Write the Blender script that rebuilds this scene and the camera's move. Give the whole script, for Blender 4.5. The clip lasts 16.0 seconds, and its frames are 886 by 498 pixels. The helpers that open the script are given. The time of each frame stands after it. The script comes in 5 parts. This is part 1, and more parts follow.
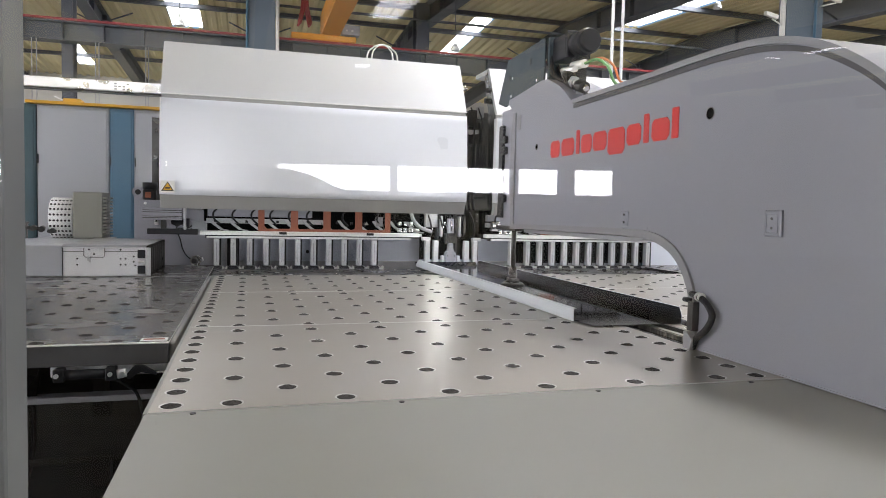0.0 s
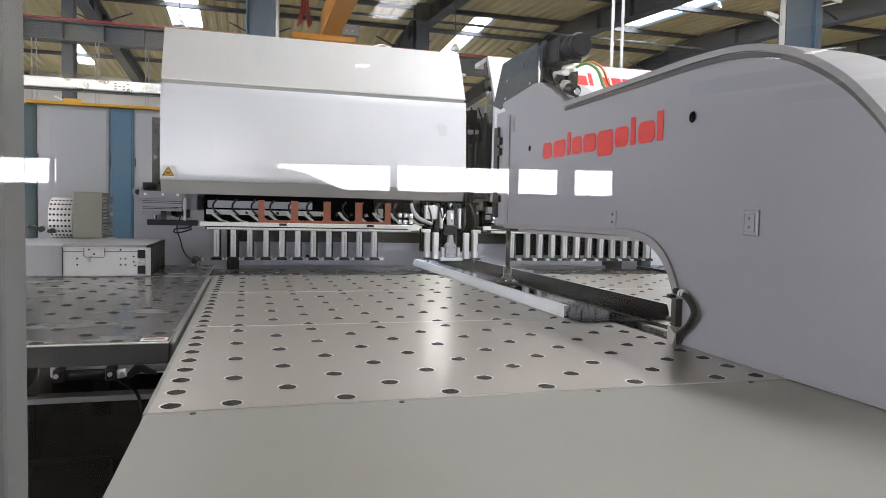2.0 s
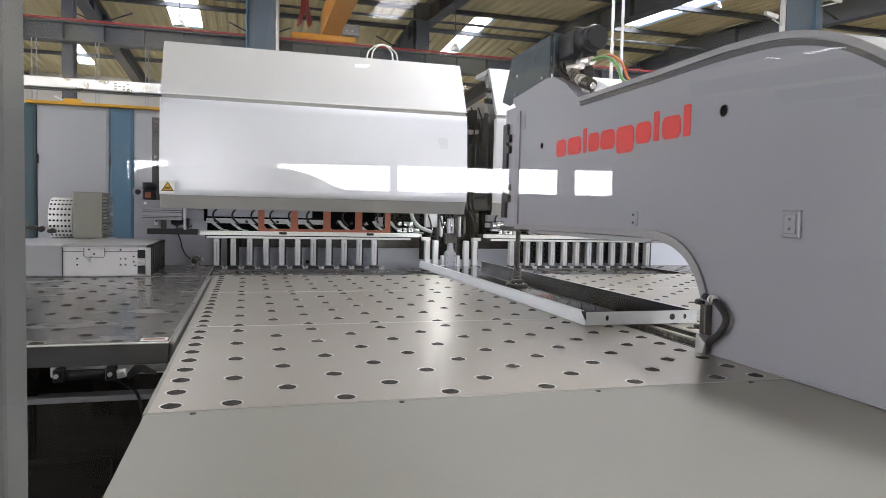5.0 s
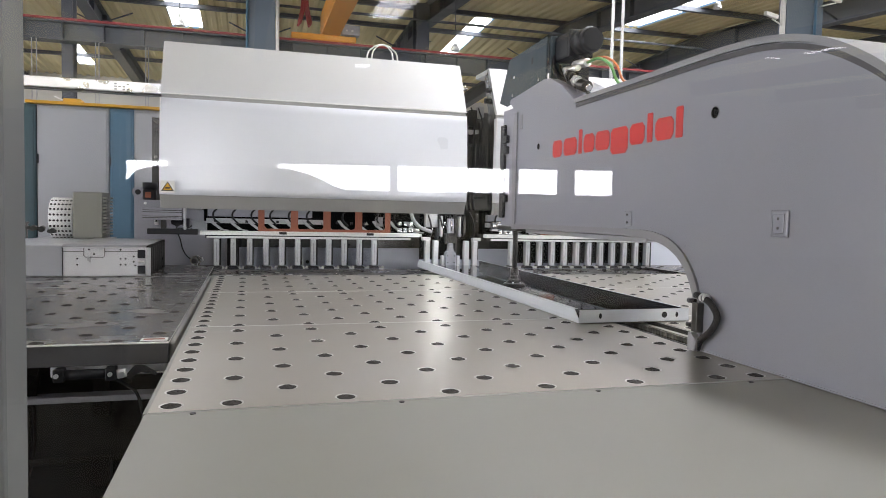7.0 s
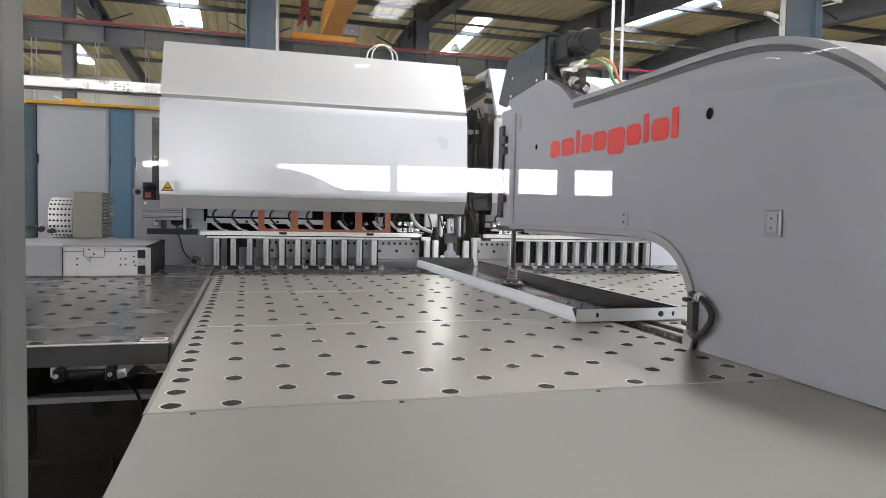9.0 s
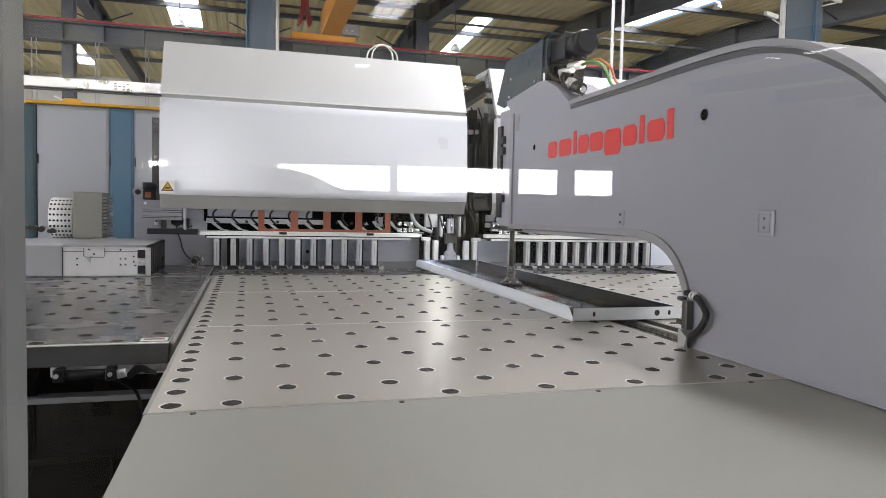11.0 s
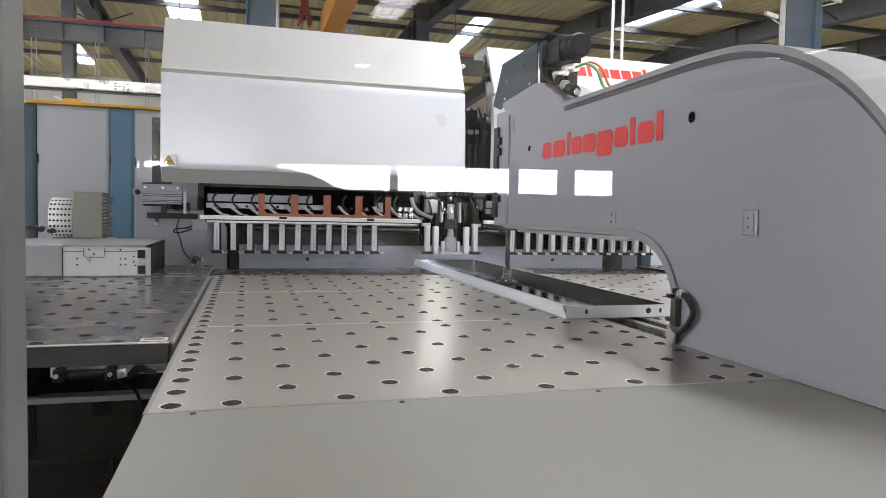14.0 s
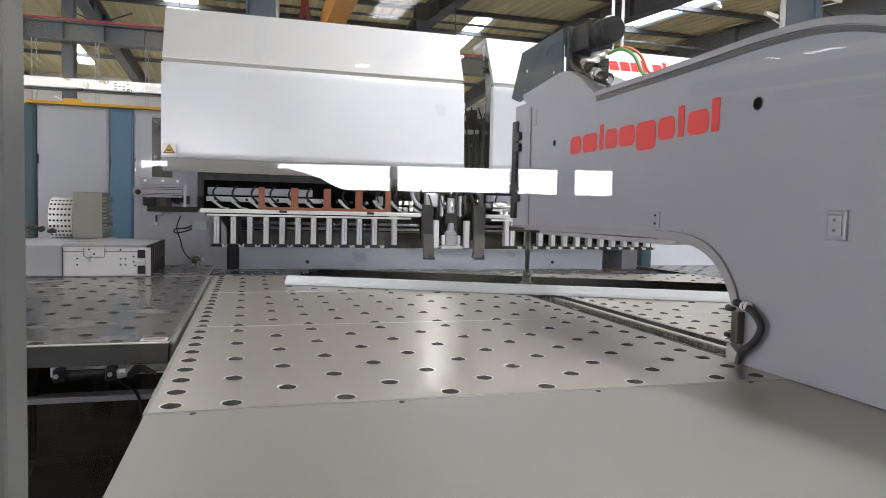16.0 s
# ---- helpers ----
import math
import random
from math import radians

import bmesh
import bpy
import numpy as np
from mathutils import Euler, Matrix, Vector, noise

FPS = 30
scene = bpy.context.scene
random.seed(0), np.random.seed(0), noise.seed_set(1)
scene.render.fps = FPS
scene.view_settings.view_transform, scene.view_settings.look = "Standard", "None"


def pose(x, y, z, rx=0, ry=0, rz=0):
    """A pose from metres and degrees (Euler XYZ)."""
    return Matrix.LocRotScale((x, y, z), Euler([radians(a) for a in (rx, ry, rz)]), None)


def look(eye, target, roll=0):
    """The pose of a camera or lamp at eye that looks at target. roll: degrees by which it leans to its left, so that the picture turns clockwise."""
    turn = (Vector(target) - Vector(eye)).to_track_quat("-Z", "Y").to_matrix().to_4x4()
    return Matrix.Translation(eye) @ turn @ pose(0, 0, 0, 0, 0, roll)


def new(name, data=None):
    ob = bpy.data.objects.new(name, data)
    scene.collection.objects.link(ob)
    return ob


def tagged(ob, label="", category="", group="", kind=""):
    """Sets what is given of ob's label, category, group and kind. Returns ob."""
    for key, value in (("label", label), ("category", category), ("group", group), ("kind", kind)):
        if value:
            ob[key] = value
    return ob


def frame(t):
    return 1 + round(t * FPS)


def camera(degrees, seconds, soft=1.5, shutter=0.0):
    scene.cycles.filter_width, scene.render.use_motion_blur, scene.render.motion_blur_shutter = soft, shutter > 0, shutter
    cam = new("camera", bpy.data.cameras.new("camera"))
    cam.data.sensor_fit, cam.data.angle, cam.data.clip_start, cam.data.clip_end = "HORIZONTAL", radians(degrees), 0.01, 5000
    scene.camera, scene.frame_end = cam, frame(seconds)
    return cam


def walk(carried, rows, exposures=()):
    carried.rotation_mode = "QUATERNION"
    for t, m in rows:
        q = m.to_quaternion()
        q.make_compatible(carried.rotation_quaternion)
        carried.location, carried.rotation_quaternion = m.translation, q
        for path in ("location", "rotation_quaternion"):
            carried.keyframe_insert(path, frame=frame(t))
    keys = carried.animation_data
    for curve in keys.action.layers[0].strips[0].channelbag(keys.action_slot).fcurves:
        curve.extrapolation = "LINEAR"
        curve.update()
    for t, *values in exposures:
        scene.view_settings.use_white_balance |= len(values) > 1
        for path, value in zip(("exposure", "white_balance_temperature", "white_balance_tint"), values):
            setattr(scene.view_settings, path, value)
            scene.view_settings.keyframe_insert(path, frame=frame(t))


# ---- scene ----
cam = camera(66.12, 16.0, soft=0.8, shutter=0.5)
EYE = (0.1764, -1.725, 1.479)
AIM = look(EYE, (EYE[0] + 0.27479, EYE[1] + 0.95996, EYE[2] - 0.054395), 1.2985)
walk(cam, [(0.0, AIM), (16.0, AIM)], [(0.0, 0.46), (16.0, 0.46)])

# ---- world and large lights ----
world = bpy.data.worlds.new("world")
scene.world = world
world.use_nodes = True
wn = world.node_tree
sky = wn.nodes.new("ShaderNodeTexSky")
sky.sky_type, sky.sun_disc, sky.sun_elevation, sky.sun_rotation = "NISHITA", False, radians(40), radians(200)
wn.links.new(sky.outputs[0], wn.nodes["Background"].inputs[0])
wn.nodes["Background"].inputs[1].default_value = 0.1
SKYLIGHT = 10.0
WINDOW = 30.0


# ---- materials ----
def mat(name, color, rough=0.5, metal=0.0, vary=0.08, scale=6.0, grain=120.0, bump=0.05, stretch=(1, 1, 1), rvary=0.08, spots=0.0, coat=0.0):
    """A painted or metal surface: two scales of tone, fine relief, uneven gloss and faint stains."""
    m = bpy.data.materials.new(name)
    m.use_nodes = True
    nt = m.node_tree
    b = nt.nodes["Principled BSDF"]
    b.inputs["Metallic"].default_value = metal
    b.inputs["Coat Weight"].default_value = coat
    co = nt.nodes.new("ShaderNodeTexCoord")
    mp = nt.nodes.new("ShaderNodeMapping")
    mp.inputs["Scale"].default_value = stretch
    nt.links.new(co.outputs["Object"], mp.inputs[0])
    big, fine = nt.nodes.new("ShaderNodeTexNoise"), nt.nodes.new("ShaderNodeTexNoise")
    big.inputs["Scale"].default_value, big.inputs["Detail"].default_value = scale, 6
    fine.inputs["Scale"].default_value, fine.inputs["Detail"].default_value = grain, 3
    for n in (big, fine):
        nt.links.new(mp.outputs[0], n.inputs["Vector"])
    add = nt.nodes.new("ShaderNodeMath")
    add.operation = "MULTIPLY_ADD"
    nt.links.new(fine.outputs[0], add.inputs[0])
    add.inputs[1].default_value = 0.5
    nt.links.new(big.outputs[0], add.inputs[2])
    ramp = nt.nodes.new("ShaderNodeMapRange")
    ramp.inputs[1].default_value, ramp.inputs[2].default_value = 0.45, 1.05
    ramp.inputs[3].default_value, ramp.inputs[4].default_value = 1 - vary, 1 + vary
    nt.links.new(add.outputs[0], ramp.inputs[0])
    mul = nt.nodes.new("ShaderNodeVectorMath")
    mul.operation = "SCALE"
    mul.inputs[0].default_value = color
    nt.links.new(ramp.outputs[0], mul.inputs["Scale"])
    last = mul.outputs[0]
    if spots:
        sp = nt.nodes.new("ShaderNodeTexNoise")
        sp.inputs["Scale"].default_value, sp.inputs["Detail"].default_value = scale * 2.3, 8
        nt.links.new(mp.outputs[0], sp.inputs["Vector"])
        sr = nt.nodes.new("ShaderNodeMapRange")
        sr.inputs[1].default_value, sr.inputs[2].default_value, sr.inputs[4].default_value = 0.56, 0.72, spots
        nt.links.new(sp.outputs[0], sr.inputs[0])
        mx = nt.nodes.new("ShaderNodeMix")
        mx.data_type = "RGBA"
        nt.links.new(sr.outputs[0], mx.inputs[0])
        nt.links.new(last, mx.inputs[6])
        mx.inputs[7].default_value = (color[0] * 0.45, color[1] * 0.42, color[2] * 0.38, 1)
        last = mx.outputs[2]
    nt.links.new(last, b.inputs["Base Color"])
    rr = nt.nodes.new("ShaderNodeMapRange")
    rr.inputs[1].default_value, rr.inputs[2].default_value = 0.3, 0.7
    rr.inputs[3].default_value, rr.inputs[4].default_value = max(0.02, rough - rvary), min(1, rough + rvary)
    nt.links.new(big.outputs[0], rr.inputs[0])
    nt.links.new(rr.outputs[0], b.inputs["Roughness"])
    if bump:
        bp = nt.nodes.new("ShaderNodeBump")
        bp.inputs["Strength"].default_value, bp.inputs["Distance"].default_value = bump, 0.002
        nt.links.new(fine.outputs[0], bp.inputs["Height"])
        nt.links.new(bp.outputs[0], b.inputs["Normal"])
    return m


def glow(name, color, power):
    m = bpy.data.materials.new(name)
    m.use_nodes = True
    b = m.node_tree.nodes["Principled BSDF"]
    b.inputs["Base Color"].default_value = (*color, 1)
    b.inputs["Emission Color"].default_value = (*color, 1)
    b.inputs["Emission Strength"].default_value = power
    return m


def pane_material():
    m = bpy.data.materials.new("safety glass")
    m.use_nodes = True
    nt = m.node_tree
    nt.nodes.remove(nt.nodes["Principled BSDF"])
    tr, gl, mx, fr = (nt.nodes.new("ShaderNode" + n) for n in ("BsdfTransparent", "BsdfGlossy", "MixShader", "Fresnel"))
    tr.inputs[0].default_value = (0.97, 0.985, 0.98, 1)
    gl.inputs["Roughness"].default_value = 0.0
    fr.inputs[0].default_value = 1.55
    nt.links.new(fr.outputs[0], mx.inputs[0])
    nt.links.new(tr.outputs[0], mx.inputs[1])
    nt.links.new(gl.outputs[0], mx.inputs[2])
    nt.links.new(mx.outputs[0], nt.nodes["Material Output"].inputs[0])
    return m


STEEL_TABLE = mat("brushed table steel", (0.49, 0.458, 0.40), 0.38, 1.0, 0.05, 2.2, 60, 0.004, (1, 3, 1), 0.05, 0.04, 0.3)
STEEL_TABLE.node_tree.nodes["Principled BSDF"].inputs["Coat Roughness"].default_value = 0.17
BRISTLE = mat("dark brush bristle", (0.034, 0.030, 0.026), 0.8, 0.0, 0.3, 60)
STEEL_DARK = mat("worn table steel", (0.25, 0.235, 0.22), 0.25, 1.0, 0.06, 3.0, 40, 0.004, (1, 2, 1), 0.045, 0.04)
EDGE_STEEL = mat("worn edge steel", (0.36, 0.345, 0.33), 0.34, 0.8, 0.2, 7, 60, 0.02, (1, 0.5, 1), 0.08, 0.2)
RIM = mat("bare hole rim", (0.70, 0.69, 0.66), 0.42, 0.45, 0.12, 30)
# hole walls and table cores: the shade inside is in this near-black
HOLLOW_SHADE = mat("shade-dark hollow", (0.012, 0.0105, 0.009), 0.7, 0.0)
PLATE = mat("light grey plate paint", (0.285, 0.283, 0.250), 0.42, 0.0, 0.03, 2.0, 200, 0.03, (1, 1, 1), 0.06, 0.06)
ARM = mat("grey machine paint", (0.245, 0.25, 0.285), 0.36, 0.0, 0.035, 1.6, 220, 0.04, (1, 1, 1), 0.05, 0.05)
ARM.node_tree.nodes["Principled BSDF"].inputs["Specular IOR Level"].default_value = 1.0
ARM_RIM = mat("grey rim paint", (0.26, 0.26, 0.27), 0.42, 0.0, 0.06, 5)
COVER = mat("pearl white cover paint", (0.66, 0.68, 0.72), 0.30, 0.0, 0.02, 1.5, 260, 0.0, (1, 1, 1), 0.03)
# greyer copy of the cover paint, the slope's dimmer light put into it
COVER_UPPER = mat("cover paint greyed for the slope's shade", (0.54, 0.545, 0.55), 0.42, 0.0, 0.02, 1.5, 260, 0.0, (1, 1, 1), 0.03)
# darker cover paint: shade of the inward lip and recessed seam
COVER_LIP = mat("cover paint with lip and seam shade", (0.36, 0.36, 0.35), 0.42, 0.0, 0.04, 3)
SLATE = mat("slate blue bracket paint", (0.040, 0.058, 0.068), 0.5, 0.0, 0.08, 8)
SLATE.node_tree.nodes["Principled BSDF"].inputs["Specular IOR Level"].default_value = 0.25
BLACK = mat("black plastic", (0.016, 0.016, 0.018), 0.45, 0.0, 0.15, 20)
BLACK.node_tree.nodes["Principled BSDF"].inputs["Specular IOR Level"].default_value = 0.3
RUBBER = mat("black rubber hose", (0.012, 0.012, 0.014), 0.55, 0.0, 0.2, 30)
RUBBER.node_tree.nodes["Principled BSDF"].inputs["Specular IOR Level"].default_value = 0.25
DARK_METAL = mat("dark oiled steel", (0.07, 0.068, 0.065), 0.35, 0.8, 0.25, 12, 90, 0.1, (1, 1, 1), 0.1, 0.3)
ALU = mat("bright aluminium", (0.84, 0.84, 0.85), 0.28, 1.0, 0.04, 3, 140, 0.0)
# near-black without gloss: the dark of openings and gaps is painted
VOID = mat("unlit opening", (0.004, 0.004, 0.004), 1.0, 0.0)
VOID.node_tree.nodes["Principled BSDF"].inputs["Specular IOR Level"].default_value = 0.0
RAIL_GREY = mat("dark grey table rail", (0.085, 0.083, 0.085), 0.45, 0.2, 0.1, 6, 100, 0.05, (1, 1, 1), 0.08, 0.2)
TOOL = mat("ground tool steel", (0.56, 0.56, 0.58), 0.38, 0.25, 0.07, 20, 160, 0.05, (1, 1, 1), 0.1, 0.1)
BLADE = mat("grey blade steel", (0.43, 0.43, 0.445), 0.36, 0.3, 0.06, 12, 160, 0.04, (1, 1, 1), 0.08, 0.1)
COPPER = mat("copper red guard", (0.30, 0.10, 0.055), 0.45, 0.25, 0.12, 10, 100, 0.05, (1, 1, 1), 0.1, 0.2)
RED = mat("red lettering film", (0.62, 0.035, 0.03), 0.45, 0.0, 0.05, 30)
WHITE = mat("white paint", (0.78, 0.78, 0.76), 0.45, 0.0, 0.04)
YELLOW = mat("yellow paint", (0.72, 0.40, 0.035), 0.45, 0.0, 0.08, 6, 100, 0.04, (1, 1, 1), 0.08, 0.15)
ORANGE = mat("orange crane paint", (0.72, 0.30, 0.02), 0.42, 0.0, 0.08, 3)
BLUE = mat("cabinet blue paint", (0.07, 0.155, 0.235), 0.42, 0.0, 0.06, 3)
CABINET = mat("cabinet grey paint", (0.36, 0.37, 0.395), 0.42, 0.0, 0.04, 2)
PALE_BLUE = mat("pale blue white cabinet paint", (0.58, 0.615, 0.69), 0.42, 0.0, 0.04, 2)
TEAL = mat("dark teal paint", (0.02, 0.06, 0.075), 0.4, 0.0, 0.06, 3)
FRAME = mat("grey blue frame paint", (0.315, 0.315, 0.355), 0.42, 0.0, 0.05, 3, 120, 0.05, (1, 1, 1), 0.06, 0.1)
OIL_FILM = mat("oil filmed dark steel", (0.016, 0.012, 0.009), 0.28, 0.0, 0.4, 4, 60, 0.05, (1, 1, 1), 0.12, 0.3)
# oil black without gloss, also holds the shade under the tables
OILY_SHADED = mat("black oily and shaded steel", (0.012, 0.010, 0.008), 0.5, 0.0, 0.3, 5, 60, 0.05, (1, 1, 1), 0.1, 0.3)
OILY_SHADED.node_tree.nodes["Principled BSDF"].inputs["Specular IOR Level"].default_value = 0.02
HALL_STEEL = mat("hall steel paint", (0.065, 0.073, 0.088), 0.5, 0.0, 0.12, 2)
HALL_COLUMN = mat("hall column paint", (0.11, 0.145, 0.185), 0.5, 0.0, 0.06, 2)
RED_RAIL = mat("red conductor rail", (0.30, 0.03, 0.035), 0.5, 0.0, 0.1)
ROOF = mat("cream roof sheet", (0.80, 0.705, 0.41), 0.5, 0.0, 0.08, 0.6, 30, 0.02, (1, 1, 1), 0.05, 0.15)
WALL = mat("hall wall sheet", (0.55, 0.54, 0.50), 0.55, 0.0, 0.06, 0.4)
FLOOR = mat("concrete floor", (0.24, 0.225, 0.20), 0.45, 0.0, 0.15, 1.2, 60, 0.1, (1, 1, 1), 0.1, 0.3)
# near-black without gloss, for surfaces that must take no light
UNLIT_BLACK = mat("near-black unlit surface", (0.010, 0.009, 0.008), 0.8, 0.0, 0.2, 4, 60, 0.2)
UNLIT_BLACK.node_tree.nodes["Principled BSDF"].inputs["Specular IOR Level"].default_value = 0.02
# base colour near-black: dark reflections inside the panel are put into it
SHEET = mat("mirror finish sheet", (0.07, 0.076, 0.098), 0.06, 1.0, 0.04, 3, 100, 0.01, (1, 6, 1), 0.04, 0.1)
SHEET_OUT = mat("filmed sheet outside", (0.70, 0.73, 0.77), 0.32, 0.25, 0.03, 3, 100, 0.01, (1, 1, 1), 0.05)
POST = mat("fence post paint", (0.105, 0.108, 0.105), 0.5, 0.0, 0.04, 4)
GREEN = mat("green cable jacket", (0.09, 0.26, 0.06), 0.45)
CABLE_ORANGE = mat("orange cable jacket", (0.55, 0.13, 0.03), 0.45)
SKY_PANEL = glow("skylight sheet", (0.955, 0.94, 1.0), SKYLIGHT)
# unseen strip above the arm, made brighter to cast its shadow on the plate
NEAR_SKY_PANEL = glow("brightened skylight sheet", (0.955, 0.94, 1.0), SKYLIGHT * 2.4)
# glow for the side walls, added out of view
WEST_FILL_WINDOW = glow("daylit west window", (0.94, 0.925, 1.0), 10.0)
EAST_FILL_WINDOW = glow("daylit east window", (0.94, 0.925, 1.0), 8.0)
WINDOW_GLOW = glow("daylit window", (0.94, 0.945, 1.0), WINDOW)
# glows added out of sight under the covers, no lamp known there
COVER_FILL_GLOW = glow("lit lamp", (1.0, 0.985, 0.97), 4.0)
GLARE_GLOW = glow("added glare glow", (1.0, 0.985, 0.97), 46.0)
FILL_STRIP_GLOW = glow("added tool fill glow", (0.93, 0.955, 1.0), 5.0)
BLADE_BLUE = mat("blue grey blade paint", (0.40, 0.42, 0.50), 0.34, 0.1, 0.08, 4, 120, 0.04, (1, 1, 1), 0.08, 0.1)
BOX_STEEL = mat("pale scuffed box steel", (0.72, 0.72, 0.74), 0.36, 0.3, 0.08, 9, 160, 0.04, (1, 1, 1), 0.1, 0.12)
# upright tone streaks painted in place of the plate's soft reflections
END_PLATE = mat("dark polished end plate", (0.19, 0.195, 0.205), 0.16, 1.0, 0.3, 6, 60, 0.02, (1, 1, 0.25), 0.08, 0.3)
GLASS = pane_material()


# ---- building blocks ----
def bx(bm, x0, x1, y0, y1, z0, z1, bevel=0.0):
    vs = [bm.verts.new((x, y, z)) for x in (x0, x1) for y in (y0, y1) for z in (z0, z1)]
    for f in ((0, 1, 3, 2), (4, 6, 7, 5), (0, 4, 5, 1), (2, 3, 7, 6), (0, 2, 6, 4), (1, 5, 7, 3)):
        bm.faces.new([vs[i] for i in f])
    if bevel:
        es = {e for v in vs for e in v.link_edges}
        bmesh.ops.bevel(bm, geom=list(es), offset=bevel, segments=2, affect="EDGES", profile=0.5)
    return bm


def box(x0, x1, y0, y1, z0, z1, bevel=0.0):
    return bx(bmesh.new(), x0, x1, y0, y1, z0, z1, bevel)


def rod(bm, p0, p1, r0, r1=None, n=16, caps=True):
    """A round bar from p0 to p1."""
    p0, p1 = Vector(p0), Vector(p1)
    r1 = r0 if r1 is None else r1
    q = (p1 - p0).to_track_quat("Z", "Y")
    rings = []
    for p, r in ((p0, r0), (p1, r1)):
        rings.append([bm.verts.new(p + q @ Vector((r * math.cos(a), r * math.sin(a), 0))) for a in (2 * math.pi * i / n for i in range(n))])
    for i in range(n):
        f = bm.faces.new((rings[0][i], rings[0][(i + 1) % n], rings[1][(i + 1) % n], rings[1][i]))
        f.smooth = True
    if caps:
        bm.faces.new(rings[0][::-1])
        bm.faces.new(rings[1])
    return bm


def curve_points(pts, steps=6):
    """Points of a smooth line through pts."""
    pts = [Vector(p) for p in pts]
    ext = [pts[0] * 2 - pts[1], *pts, pts[-1] * 2 - pts[-2]]
    out = []
    for a, b, c, d in zip(ext, ext[1:], ext[2:], ext[3:]):
        for k in range(steps):
            t = k / steps
            out.append(0.5 * (2 * b + (c - a) * t + (2 * a - 5 * b + 4 * c - d) * t * t + (3 * b - a - 3 * c + d) * t ** 3))
    return [*out, pts[-1]]


def hose(bm, pts, r, n=10, steps=6, smooth=True):
    line = curve_points(pts, steps) if smooth else [Vector(p) for p in pts]
    rings = []
    for i, p in enumerate(line):
        d = line[min(i + 1, len(line) - 1)] - line[max(i - 1, 0)]
        q = d.to_track_quat("Z", "Y")
        rings.append([bm.verts.new(p + q @ Vector((r * math.cos(a), r * math.sin(a), 0))) for a in (2 * math.pi * k / n for k in range(n))])
    for a, b in zip(rings, rings[1:]):
        off = min(range(n), key=lambda s: sum((a[k].co - b[(k + s) % n].co).length for k in range(n)))
        for k in range(n):
            f = bm.faces.new((a[k], a[(k + 1) % n], b[(k + 1 + off) % n], b[(k + off) % n]))
            f.smooth = True
    bm.faces.new(rings[0][::-1])
    bm.faces.new(rings[-1])
    return bm


def slab(pts, a0, a1, axis="x", bevel=0.0, bm=None):
    """A flat shape, pts in the other two axes in order, drawn out along axis from a0 to a1."""
    bm = bm or bmesh.new()
    put = {"x": lambda p, a: (a, p[0], p[1]), "y": lambda p, a: (p[0], a, p[1]), "z": lambda p, a: (p[0], p[1], a)}[axis]
    A, B = ([bm.verts.new(put(p, a)) for p in pts] for a in (a0, a1))
    n = len(pts)
    bm.faces.new(A[::-1])
    bm.faces.new(B)
    for i in range(n):
        bm.faces.new((A[i], A[(i + 1) % n], B[(i + 1) % n], B[i]))
    if bevel:
        es = [e for e in bm.edges if (e.verts[0] in A) == (e.verts[1] in A)]
        bmesh.ops.bevel(bm, geom=es, offset=bevel, segments=2, affect="EDGES", profile=0.5)
    return bm


def part(name, bm, material, parent=None, label=""):
    me = bpy.data.meshes.new(name)
    bmesh.ops.recalc_face_normals(bm, faces=bm.faces)
    bm.to_mesh(me)
    bm.free()
    me.materials.append(material)
    ob = new(name, me)
    ob.parent = parent
    return tagged(ob, label)


def thing(name, label, category, at=(0, 0, 0), group="", kind=""):
    ob = new(name)
    ob.location = at
    return tagged(ob, label, category, group, kind)


def setting(name, bm, material, label, category):
    return tagged(part(name, bm, material), label, category, kind="structure")


# ---- hall ----
TOP = 1.0
AXIS = 1.87
HALL = (-21.0, 27.0, -36.0, 24.0)
SOUTH_Y, SOUTH_TURN = -28.68, math.atan(0.28)


def roof_z(y):
    """Height of the roof's underside: ridges at y = 14 and y = -22, a valley at y = -4."""
    if y > 14:
        return 6.3 - 0.05 * (y - 14)
    return 6.3 - 0.075 * (14 - y) if y > -4 else 4.95 + 0.075 * (-4 - y) if y > -22 else 6.3 - 0.05 * (-22 - y)


